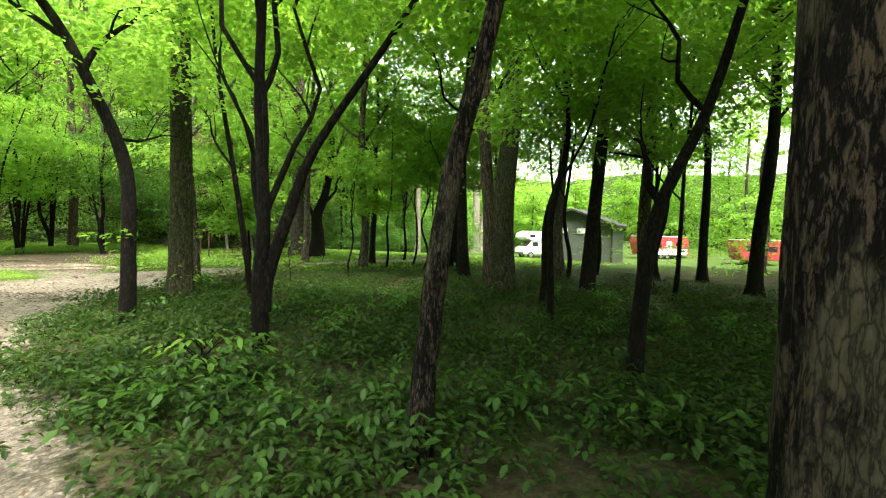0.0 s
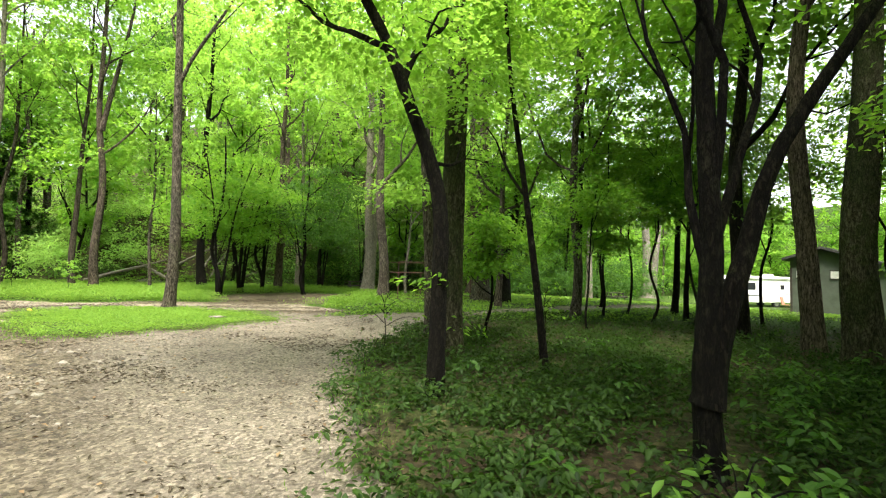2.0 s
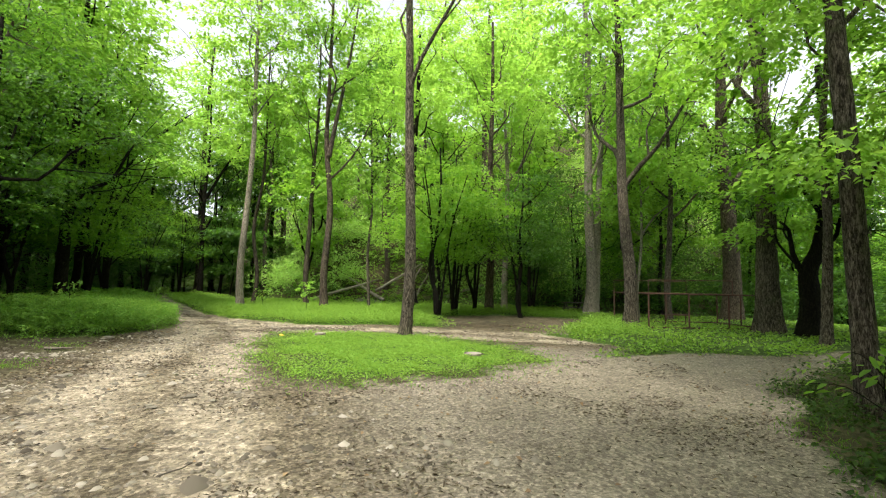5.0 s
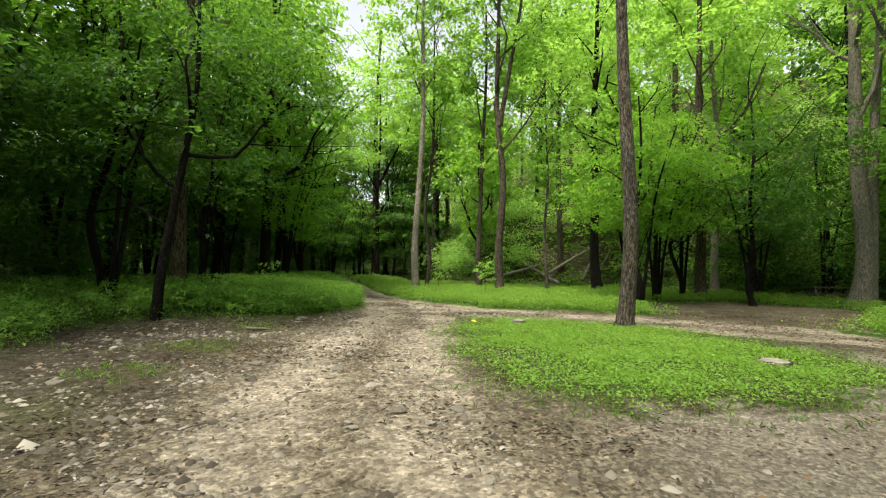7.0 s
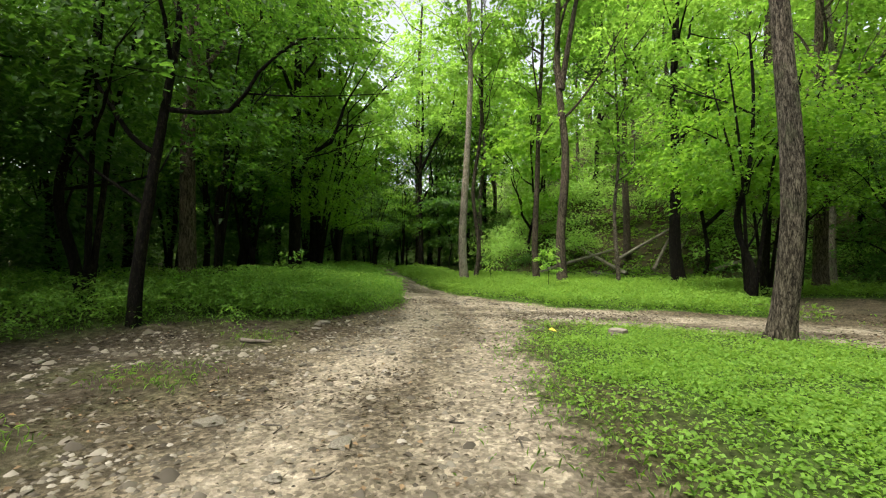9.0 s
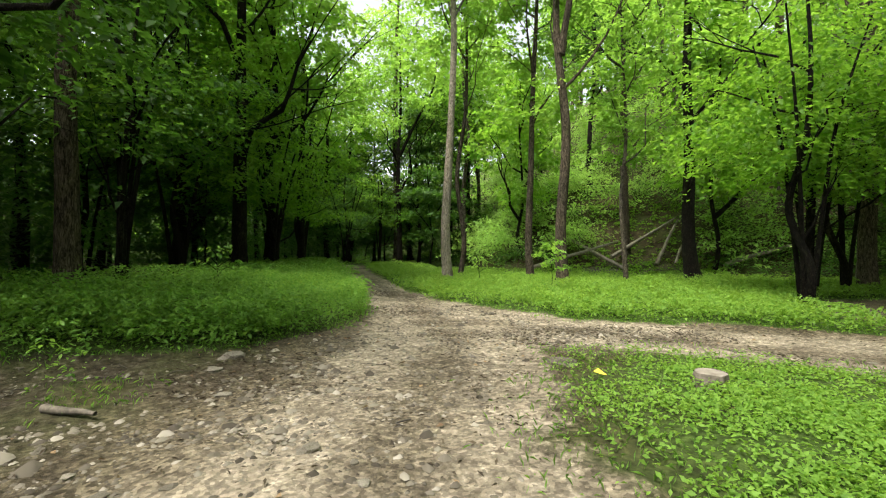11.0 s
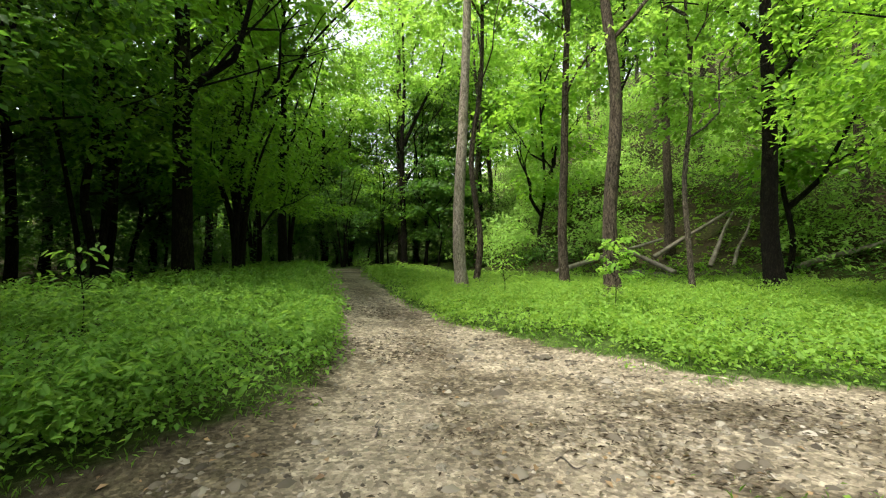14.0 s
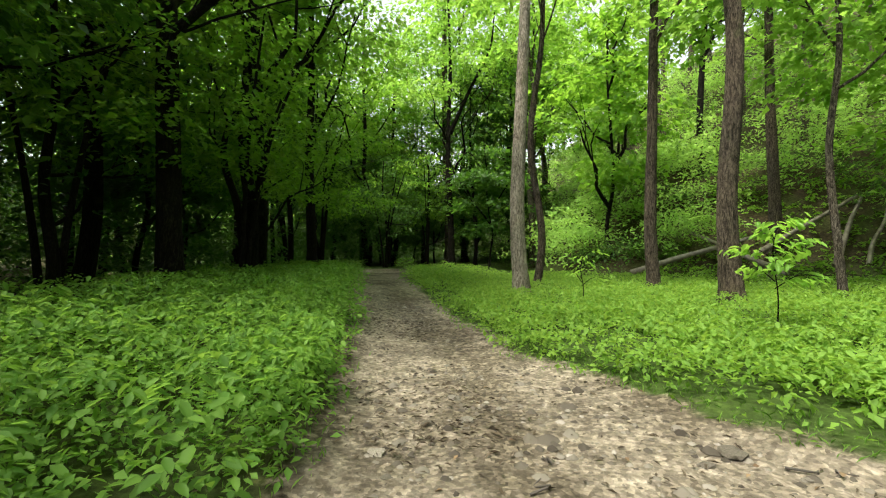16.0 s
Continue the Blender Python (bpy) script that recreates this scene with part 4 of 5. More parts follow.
# tall trees that close the canopy over the dark wood and the end of the track
for x, y in [(-15.6, 14.5), (-20.4, 19.2), (-22.6, 24.8), (-19.6, 29.2), (-21.2, 34.2), (-28.0, 36.6), (-33.2, 42.0), (-30.6, 30.8), (-27.6, 25.2), (-26.2, 15.6), (-18.8, 9.4), (-35.2, 34.0),
             (-38.4, 43.6), (-33.0, 48.8), (-34.0, 52.4), (-39.0, 56.6), (-28.4, 52.8), (-22.4, 54.4), (-31.6, 59.0), (-40.2, 49.0), (-25.8, 61.6)]:
    copy_thing(PROTO[5 if x + 0.9 * y < 16 else int(rng.choice([0, 2, 5]))], Matrix.Translation((x, y, ground_z(x, y) - 0.1)) @ Matrix.Rotation(rng.uniform(0, 6.3), 4, "Z") @ Matrix.Scale(1.0 if x + 0.9 * y < 16 else 1.3, 4))


def scatter_leaves(name, x, y, low, high, size, mat, label, seed, upright=0.4, category="plants", extra=None):
    """A stretch of low plants: single leaves at set heights above the ground, as one object."""
    rng = np.random.default_rng(seed)
    n = len(x)
    z = land(x, y) + rng.uniform(0, 1, n) ** 0.8 * (high - low) + low
    pos = np.stack([x, y, z], -1)
    m = leaf_mesh(name, pos, size * rng.uniform(0.55, 1.35, n), rng.uniform(0, 6.3, n), rng.normal(0.1, upright, n), rng.normal(0, 0.4, n), 0.6)
    m.materials.append(mat)
    return tagged(new(name, m), label, category, kind="stuff")


# far woods closing the view beyond the trees
rng = np.random.default_rng(77)
n = 60000
a = rng.uniform(0, 2 * np.pi, n)
rad = rng.uniform(72, 100, n)
x, y = rad * np.cos(a), 22 + rad * np.sin(a)
clump = (np.sin(a * 37) + np.sin(a * 61 + 1)) * 2.5
m = leaf_mesh("far_woods", np.stack([x, y, land(x, y) + rng.uniform(0, 1, n) * (23 + clump)], -1), rng.uniform(0.55, 1.4, n), rng.uniform(0, 6.3, n), rng.normal(0.3, 0.4, n), rng.normal(0, 0.4, n), far=True)
m.materials.append(LEAF)
tagged(new("far_woods", m), "far green woods on the slopes all round", "woods", kind="stuff")

# ---- low plants ----


def spread_points(n, x0, x1, y0, y1, keep, seed, clumps=0):
    rng = np.random.default_rng(seed)
    xs, ys = [], []
    got = 0
    for _ in range(40):
        x, y = rng.uniform(x0, x1, n), rng.uniform(y0, y1, n)
        ok = rng.uniform(0, 1, n) < keep(x, y)
        xs.append(x[ok])
        ys.append(y[ok])
        got += ok.sum()
        if got >= n:
            break
    x, y = np.concatenate(xs)[:n], np.concatenate(ys)[:n]
    if clumps:
        i = np.repeat(np.arange(len(x) // clumps), clumps)
        x, y = x[i] + rng.normal(0, 0.07, len(i)), y[i] + rng.normal(0, 0.07, len(i))
    return x, y


def cover_keep(x, y):
    return smooth(0.45, -0.35, bare_amount(x, y)) * (0.16 + 0.84 * smooth(-0.45, 0.45, wave(x, y, 1.3)))


def west_of_track(x, y):
    return smooth(-0.1, 0.3, -8.4 - x - 0.92 * np.maximum(0, y - 27.5))


x, y = spread_points(60000, -4.6, 4.4, 20.5, 28.6, lambda x, y: (0.25 + 0.75 * smooth(-0.4, 0.3, wave(x, y, 1.9))) * smooth(-0.3, 2.0, outline_distance(ISLAND, x, y) + 0.45 * wave(x, y, 1.1)), 1)
scatter_leaves("clover", x, y, -0.03, 0.10, 0.048, COVER_BRIGHT, "low bright green clover on the grass island", 2)
x, y = spread_points(80000, -24, 8, 30, 48, lambda x, y: cover_keep(x, y) * (1 - west_of_track(x, y)) * smooth(52, 32, y), 3)
scatter_leaves("meadow_plants", x, y, 0.0, 0.34, 0.075, COVER_BRIGHT, "bright green knee-high meadow plants", 4, 0.6)
x, y = spread_points(64000, -26, -8, 17, 44, lambda x, y: smooth(0.45, -0.35, bare_amount(x, y)) * (0.45 + 0.55 * smooth(-0.45, 0.45, wave(x, y, 1.3))) * west_of_track(x, y) * smooth(-19, -9, x + 0.9 * np.maximum(0, y - 27.5)), 5, 5)
scatter_leaves("bank_weeds", x, y, 0.0, 0.42, 0.062, COVER, "dense green weeds along the edge of the dark wood", 6, 0.5)
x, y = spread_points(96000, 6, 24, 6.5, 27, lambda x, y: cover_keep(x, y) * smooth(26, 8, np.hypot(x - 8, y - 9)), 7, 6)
scatter_leaves("wood_floor_plants", x, y, -0.03, 0.19, 0.064, COVER_SHADED, "green herbs covering the roadside wood floor", 8, 0.4)
x, y = spread_points(26000, 5, 30, 24, 44, cover_keep, 9)
scatter_leaves("lawn_plants", x, y, -0.02, 0.10, 0.12, COVER_BRIGHT, "short grass of the camp clearing", 10, 0.6)

# ---- leafy understorey of the slope, the dark wood and the camp's far side ----


def thicket(name, spots, clusters, per, size, spread, mat, label, seed):
    m = crown_mesh(name, spots, clusters, per * 2, size * 0.74, spread, seed, far=True)
    m.materials.append(mat)
    return tagged(new(name, m), label, "undergrowth", kind="stuff")


def thicket_spots(n, x0, x1, y0, y1, keep, seed, w=(1.2, 2.8), h=(0.8, 2.0)):
    rng = np.random.default_rng(seed)
    out = []
    while len(out) < n:
        x, y = rng.uniform(x0, x1), rng.uniform(y0, y1)
        if keep(x, y):
            r, hz = rng.uniform(*w), rng.uniform(*h)
            out.append((x, y, ground_z(x, y) + hz * rng.uniform(0.6, 1.6), r, r, hz))
    return out


def on_slope(x, y):
    d = y - float(hill_foot(x))
    return 1.0 < d < 34


def dark_wood(x, y):
    return x < -15.5 - 0.92 * max(0, y - 25) and in_wood(x, y)


thicket("slope_undergrowth", thicket_spots(230, -48, 58, 44, 98, on_slope, 31, w=(1.6, 3.2), h=(1.2, 2.6)), 1900, 24, 0.36, 1.15, LEAF_LIT, "leafy small trees covering the slope, green paled as if sunlit", 32)
thicket("slope_foot_growth", thicket_spots(70, -26, 18, 46, 64, lambda x, y: 1.5 < y - float(hill_foot(x)) < 15 and not (-11.5 < x < -4.5 and y < 55), 41, w=(1.3, 2.4), h=(0.9, 1.9)), 900, 30, 0.26, 0.95, LEAF_LIT, "green shrubs and saplings on the lower slope", 42)
# dark leaves here stand in for the shade under the slope's trees
thicket("slope_shade_growth", thicket_spots(200, -40, 40, 44, 80, lambda x, y: 0.5 < y - float(hill_foot(x)) < 12 and not (-11.5 < x < -4.5 and y < 53), 33, h=(0.4, 0.9)), 1200, 20, 0.26, 0.8, LEAF_SHADED, "green shrubs darkened as if shaded along the foot of the slope", 34)
thicket("clearing_edge_growth", thicket_spots(110, 0, 36, 43.5, 66, lambda x, y: (y > 48 if x > 19 else y > 44.5) and y < float(hill_foot(x)) + 5 and math.hypot(x - 40, y - 58) > 5, 61, w=(1.6, 3.0), h=(1.2, 2.8)), 1300, 26, 0.27, 0.95, LEAF_SHADED, "green wood edge darkened as if shaded behind the steel frame", 62)
thicket("dark_wood_growth", thicket_spots(300, -48, -14, 4, 60, dark_wood, 35, h=(0.8, 3.0)), 3300, 19, 0.29, 0.9, LEAF_SHADED, "green saplings and shrubs darkened as if shaded, filling the dark wood", 36)
thicket("east_wood_growth", thicket_spots(90, 26, 70, -5, 22, in_wood, 37), 700, 20, 0.3, 0.9, LEAF, "green shrubs far in the roadside wood", 38)

def low_sprays(name, n, x0, x1, y0, y1, keep, per, size, spread, h, mat, label, seed):
    """Low plants with their leaves in flat sprays."""
    x, y = spread_points(n, x0, x1, y0, y1, keep, seed)
    r = np.random.default_rng(seed + 1)
    k = len(x)
    z = land(x, y) + r.uniform(0.25, 1.0, k) * h
    ci = np.repeat(np.arange(k), per)
    a, d = r.uniform(0, 6.3, k * per), np.sqrt(r.uniform(0.05, 1, k * per)) * (spread * r.uniform(0.6, 1.4, k))[ci]
    pos = np.stack([x[ci] + np.cos(a) * d, y[ci] + np.sin(a) * d, z[ci] - 0.5 * d ** 2 / spread + r.normal(0, 0.02, k * per)], -1)
    m = leaf_mesh(name, pos, size * r.uniform(0.6, 1.3, k * per), a + r.normal(0, 0.4, k * per), r.normal(0.3, 0.3, k * per), r.normal(0, 0.3, k * per), 0.58, oval=True)
    m.materials.append(mat)
    return tagged(new(name, m), label, "plants", kind="stuff")


low_sprays("wood_seedlings", 5200, 6, 20, 6.5, 22, lambda x, y: cover_keep(x, y) * smooth(16, 3, np.hypot(x - 9, y - 9)), 9, 0.078, 0.16, 0.36, COVER_SHADED, "green tree seedlings on the roadside wood floor", 45)
low_sprays("wood_herbs", 420, 7.5, 18, 7, 20, lambda x, y: cover_keep(x, y) * smooth(0.0, 0.5, wave(x + 3, y, 0.8)) * smooth(13, 2, np.hypot(x - 10, y - 10)), 8, 0.10, 0.19, 0.5, LEAF_SHADED, "broad-leaved herbs in shade-darkened green standing in the roadside wood", 63)
low_sprays("bank_herbs", 7000, -22, -8, 17, 40, lambda x, y: cover_keep(x, y) * west_of_track(x, y) * smooth(-18, -9, x + 0.9 * np.maximum(0, y - 27.5)), 9, 0.07, 0.15, 0.75, COVER, "leafy knee-high herbs along the stony track", 47)
low_sprays("meadow_herbs", 3600, -22, 4, 31, 46, lambda x, y: cover_keep(x, y) * (1 - west_of_track(x, y)) * smooth(48, 33, y), 8, 0.085, 0.13, 0.42, COVER_BRIGHT, "bright leafy herbs standing in the meadow", 49)

low_sprays("bank_bushes", 2000, -27, -8.5, 18, 47, lambda x, y: smooth(0.2, -0.6, bare_amount(x, y)) * west_of_track(x, y) * smooth(-16, -12, x + 0.9 * np.maximum(0, y - 27.5)) * (0.15 + 0.85 * smooth(-0.2, 0.5, wave(x, y + 2, 0.9))), 10, 0.10, 0.28, 0.7, COVER, "leafy weed clumps on the bank under the dark wood", 65)
low_sprays("meadow_clumps", 2300, -24, 8, 31.5, 48, lambda x, y: smooth(0.1, -0.6, bare_amount(x, y)) * (1 - west_of_track(x, y)) * (0.1 + 0.9 * smooth(-0.1, 0.6, wave(x + 5, y, 0.8))), 12, 0.095, 0.24, 0.45, COVER_BRIGHT, "lush green weed clumps in the meadow", 67)

thicket("track_end_growth", thicket_spots(90, -46, -29, 46, 66, lambda x, y: y < 66, 51, w=(1.6, 3.0), h=(1.5, 3.5)), 1000, 22, 0.3, 0.95, LEAF_SHADED, "green wood darkened as if shaded, closing the end of the track", 52)
thicket("camp_far_growth", thicket_spots(120, 28, 80, 8, 76, lambda x, y: (x > 66 and y < 60) or (y > 58 and x < 66), 53, w=(2.4, 4.2), h=(2.0, 6.6)), 3000, 18, 0.5, 1.2, LEAF_LIME, "green wood edge beyond the camp", 54)

low_sprays("slope_ferns", 650, -13, -3, 47, 56, lambda x, y: smooth(0.5, 2, y - hill_foot(x)), 8, 0.17, 0.28, 0.5, LEAF, "green ferns round the fallen logs", 57)
x, y = spread_points(15000, -14, 9, 11, 36, lambda x, y: smooth(0.55, 0.1, np.abs(bare_amount(x, y) + 0.1)), 58)
rng = np.random.default_rng(59)
n = len(x)
m = leaf_mesh("edge_grass", np.stack([x, y, land(x, y) + 0.03], -1), rng.uniform(0.03, 0.10, n), rng.uniform(0, 6.3, n), rng.normal(-0.8, 0.4, n), rng.normal(0, 0.4, n), 0.09)
m.materials.append(COVER)
tagged(new("edge_grass", m), "thin grass blades along the edges of road and track", "grass", kind="stuff")

# ---- camp beyond the wood ----


def wheel(parent, at, r=0.38):
    w = part("wheel", rod((at[0], at[1] - 0.12, at[2]), (at[0], at[1] + 0.12, at[2]), r * 0.55, 16), CHROME, parent)
    bm = bmesh.new()
    for k in range(24):
        a = k * math.tau / 24
        ring = [(0.62 * r, -0.12), (0.98 * r, -0.11), (r, 0), (0.98 * r, 0.11), (0.62 * r, 0.12)]
        for rr, yy in ring:
            bm.verts.new((at[0] + rr * math.cos(a), at[1] + yy, at[2] + rr * math.sin(a)))
    bm.verts.ensure_lookup_table()
    for k in range(24):
        for j in range(5):
            a, b2 = k * 5 + j, k * 5 + (j + 1) % 5
            c, d = ((k + 1) % 24) * 5 + (j + 1) % 5, ((k + 1) % 24) * 5 + j
            bm.faces.new([bm.verts[i] for i in (a, b2, c, d)])
    part("tyre", bm, RUBBER, w)
    return w


def motorhome(m, label, paint, stripe, length=9.2):
    """A motorhome with its cab towards -x and the seen side towards -y."""
    ob = thing("motorhome", m, label, "motorhome", "camping vehicles")
    l = length
    part("body", extruded([(-l / 2 + 2.0, 0.45), (l / 2, 0.5), (l / 2, 3.0), (-l / 2 + 1.0, 3.1), (-l / 2 + 0.15, 2.85), (-l / 2 + 0.05, 2.35), (-l / 2 + 0.9, 2.05), (-l / 2 + 2.0, 2.0)], 2.4, 0.05), paint, ob)
    part("cab", extruded([(-l / 2 - 0.1, 0.5), (-l / 2 + 2.02, 0.45), (-l / 2 + 2.02, 2.02), (-l / 2 + 0.95, 2.0), (-l / 2 + 0.45, 1.35), (-l / 2 - 0.05, 1.15)], 2.05, 0.05), paint, ob)
    part("windscreen", extruded([(-l / 2 + 0.44, 1.38), (-l / 2 + 0.52, 1.36), (-l / 2 + 0.98, 1.96), (-l / 2 + 0.9, 1.98)], 1.8, 0.0), GLASS, ob)
    part("cab_window", box(0.7, 0.03, 0.5, (-l / 2 + 1.45, -1.04, 1.6), 0.01), GLASS, ob)
    part("bunk_window", box(0.75, 0.03, 0.35, (-l / 2 + 0.95, -1.215, 2.55), 0.01), GLASS, ob)
    part("side_window", box(1.5, 0.03, 0.7, (-l / 2 + 3.3, -1.215, 2.05), 0.01), GLASS, ob)
    part("side_window", box(0.8, 0.03, 0.5, (l / 2 - 0.8, -1.215, 2.15), 0.01), GLASS, ob)
    d = part("entry_door", box(0.7, 0.03, 1.85, (l / 2 - 2.4, -1.215, 1.5), 0.01), paint, ob)
    part("door_window", box(0.4, 0.02, 0.45, (l / 2 - 2.4, -1.24, 2.0), 0.005), GLASS, d)
    part("stripe", box(1.9, 0.012, 0.1, (-l / 2 + 3.6, -1.212, 1.15), 0.0), stripe, ob)
    part("stripe", box(2.4, 0.012, 0.07, (l / 2 - 1.5, -1.212, 1.35), 0.0), stripe, ob)
    part("awning", rod((-l / 2 + 2.6, -1.3, 2.85), (l / 2 - 0.6, -1.3, 2.85), 0.07), paint, ob)
    part("roof_vent", box(0.7, 0.6, 0.22, (-0.6, 0, 3.15), 0.04), paint, ob)
    part("roof_unit", box(1.0, 0.7, 0.28, (1.6, 0, 3.14), 0.05), paint, ob)
    part("bumper", box(0.15, 2.0, 0.2, (-l / 2 - 0.12, 0, 0.55), 0.03), GRAPHIC, ob)
    part("headlight", box(0.05, 0.35, 0.2, (-l / 2 - 0.11, -0.75, 0.9), 0.02), FROST, ob)
    for x in (-l / 2 + 0.85, l / 2 - 2.9):
        for y in (-1.0, 1.0):
            wheel(ob, (x, y, 0.38))
    return ob


RVX, RVY = 45.6, 48.4
motorhome(pose(RVX, RVY, ground_z(RVX, RVY), 0, 0, -7), "white motorhome with dark windows parked on the grass", WHITE, GRAPHIC)


def folding_chair(x, y, turn):
    ob = thing("camp_chair", pose(x, y, ground_z(x, y), 0, 0, turn), "terracotta canvas camp chair beside the motorhome", "chair", "camp chairs")
    part("seat", box(0.6, 0.55, 0.05, (0, 0, 0.42), 0.02), CLAY, ob)
    bm = box(0.6, 0.06, 0.75, (0, 0.34, 0.78), 0.02)
    bmesh.ops.rotate(bm, cent=(0, 0.3, 0.45), matrix=Matrix.Rotation(radians(-14), 3, "X"), verts=bm.verts)
    part("backrest", bm, CLAY, ob)
    for sx in (-0.27, 0.27):
        part("leg", rod((sx, -0.28, 0), (sx, 0.28, 0.45), 0.015), RUST, ob)
        part("leg", rod((sx, 0.28, 0), (sx, -0.28, 0.45), 0.015), RUST, ob)


folding_chair(45.2, 44.2, 20)
folding_chair(46.6, 43.8, -25)


def trailer(x, y, turn, l, h, paint, label, band=None):
    ob = thing("camping_trailer", pose(x, y, ground_z(x, y), 0, 0, turn), label, "trailer", "camping vehicles")
    part("body", extruded([(-l / 2 + 0.4, 0.5), (l / 2, 0.5), (l / 2, h), (-l / 2 + 0.15, h), (-l / 2, h - 0.7)], 2.2, 0.06), paint, ob)
    part("roof", box(l - 0.1, 2.15, 0.1, (0.05, 0, h + 0.03), 0.03), WHITE, ob)
    if band is not None:
        part("lower_panel", box(l - 0.7, 0.03, 0.7, (0.1, -1.11, 0.9), 0.01), band, ob)
    part("window", box(1.1, 0.03, 0.5, (-l * 0.18, -1.115, h * 0.66), 0.01), GLASS, ob)
    part("window", box(0.8, 0.03, 0.5, (l * 0.3, -1.115, h * 0.66), 0.01), GLASS, ob)
    part("door", box(0.65, 0.03, 1.6, (l * 0.1, -1.115, 1.35), 0.01), band or paint, ob)
    part("drawbar", rod((-l / 2 - 1.0, 0, 0.5), (-l / 2 + 0.5, 0, 0.55), 0.05), GRAPHIC, ob)
    for x2 in (-0.3, 0.5):
        for y2 in (-0.95, 0.95):
            wheel(ob, (x2, y2, 0.33), 0.33)


trailer(57.5, 43.0, -22, 6.4, 2.7, RED, "red and white camping trailer across the clearing", WHITE)
trailer(58.0, 32.5, -32, 4.2, 2.5, RED, "small red trailer at the camp", None)
ob = thing("tent", pose(64.5, 32.2, ground_z(64.5, 32.2), 0, 0, -30), "small blue tent beside the red trailer", "tent")
part("flysheet", extruded([(-1.3, 0), (1.3, 0), (0.9, 1.2), (0, 1.75), (-0.9, 1.2)], 2.4, 0.05), BLUE, ob)

# toilet hut
ob = thing("hut", pose(30.8, 28.2, ground_z(30.8, 28.2) - 0.05, 0, 0, -61), "grey-green hut with a sloping dark roof and a white window strip", "hut")
part("wall", extruded([(-1.9, 0), (1.9, 0), (1.9, 2.45), (-0.6, 3.35), (-1.9, 2.9)], 3.0, 0.01), SHED_GREEN, ob)
part("roof", extruded([(-2.2, 2.8), (-0.6, 3.38), (2.25, 2.36), (2.25, 2.48), (-0.6, 3.52), (-2.2, 2.93)], 3.6, 0.01), ROOF_DARK, ob)
w = part("window", box(1.25, 0.04, 0.36, (0.35, -1.515, 2.1), 0.005), FROST, ob, "long white window strip")
part("window_frame", box(1.33, 0.03, 0.05, (0.35, -1.525, 1.9), 0.005), CHAR, w)
part("window_frame", box(1.33, 0.03, 0.05, (0.35, -1.525, 2.3), 0.005), CHAR, w)
w2 = part("window", box(0.75, 0.04, 0.36, (-1.25, -1.515, 2.1), 0.005), FROST, ob, "short white window strip")
part("window_frame", box(0.83, 0.03, 0.05, (-1.25, -1.525, 1.9), 0.005), CHAR, w2)
part("vent", box(0.5, 0.04, 0.42, (0.85, -1.515, 0.4), 0.005), RUBBER, ob, "dark square vent near the ground")
part("plinth", box(3.9, 3.1, 0.16, (0, 0, 0.06), 0.02), STONE, ob)
for x in (-1.86, 1.86):
    part("corner_board", box(0.1, 0.05, 2.4, (x, -1.51, 1.25), 0.005), CHAR, ob)

# ---- rusty steel frame on the grass ----
ob = thing("steel_frame", pose(10.9, 36.6, ground_z(10.9, 36.6), 0, 0, 14), "rusty open steel pipe frame round a worn dirt patch", "frame")
W, D, H = 2.7, 1.7, 1.5
posts = [(-W, -D), (-W / 3, -D), (W / 3, -D), (W, -D), (-W, D), (0, D), (W, D), (-W, 0), (W, 0)]
for x, y in posts:
    part("post", rod((x, y, -0.1), (x, y, H), 0.035), RUST, ob)
for h in (H, 0.06):
    for y in (-D, D):
        part("rail", rod((-W, y, h), (W, y, h), 0.028), RUST, ob)
    for x in (-W, W):
        part("rail", rod((x, -D, h), (x, D, h), 0.028), RUST, ob)
for y in (-D, D):
    part("rail", rod((-W, y, H + 0.6), (W * 0.4, y, H + 0.62), 0.02), RUST, ob)
for x in (-W, W * 0.4):
    part("post", rod((x, -D, H), (x, -D, H + 0.62), 0.02), RUST, ob)
    part("post", rod((x, D, H), (x, D, H + 0.62), 0.02), RUST, ob)
part("bench", box(1.2, 0.3, 0.05, (-0.4, 0.2, 0.5), 0.01), RUST, ob)
for x in (-0.9, 0.1):
    part("bench_leg", rod((x, 0.2, -0.05), (x, 0.2, 0.5), 0.025), RUST, ob)


def picnic_table(x, y, turn):
    ob = thing("picnic_table", pose(x, y, ground_z(x, y), 0, 0, turn), "dark weathered wooden picnic table under the trees", "table", "picnic tables")
    for k in range(5):
        part("board", box(1.8, 0.135, 0.04, (0, -0.3 + 0.15 * k, 0.74), 0.006), CHAR, ob)
    for s in (-1, 1):
        for k in range(2):
            part("seat_board", box(1.8, 0.13, 0.04, (0, s * (0.62 + 0.14 * k), 0.44), 0.006), CHAR, ob)
        part("crossbar", box(0.05, 1.6, 0.09, (s * 0.65, 0, 0.38), 0.006), CHAR, ob)
        for q in (-1, 1):
            part("leg", rod((s * 0.65, q * 0.62, -0.03), (s * 0.65, q * 0.2, 0.72), 0.045, 6), CHAR, ob)


picnic_table(6.6, 43.8, 10)
picnic_table(29.0, 46.0, 10)

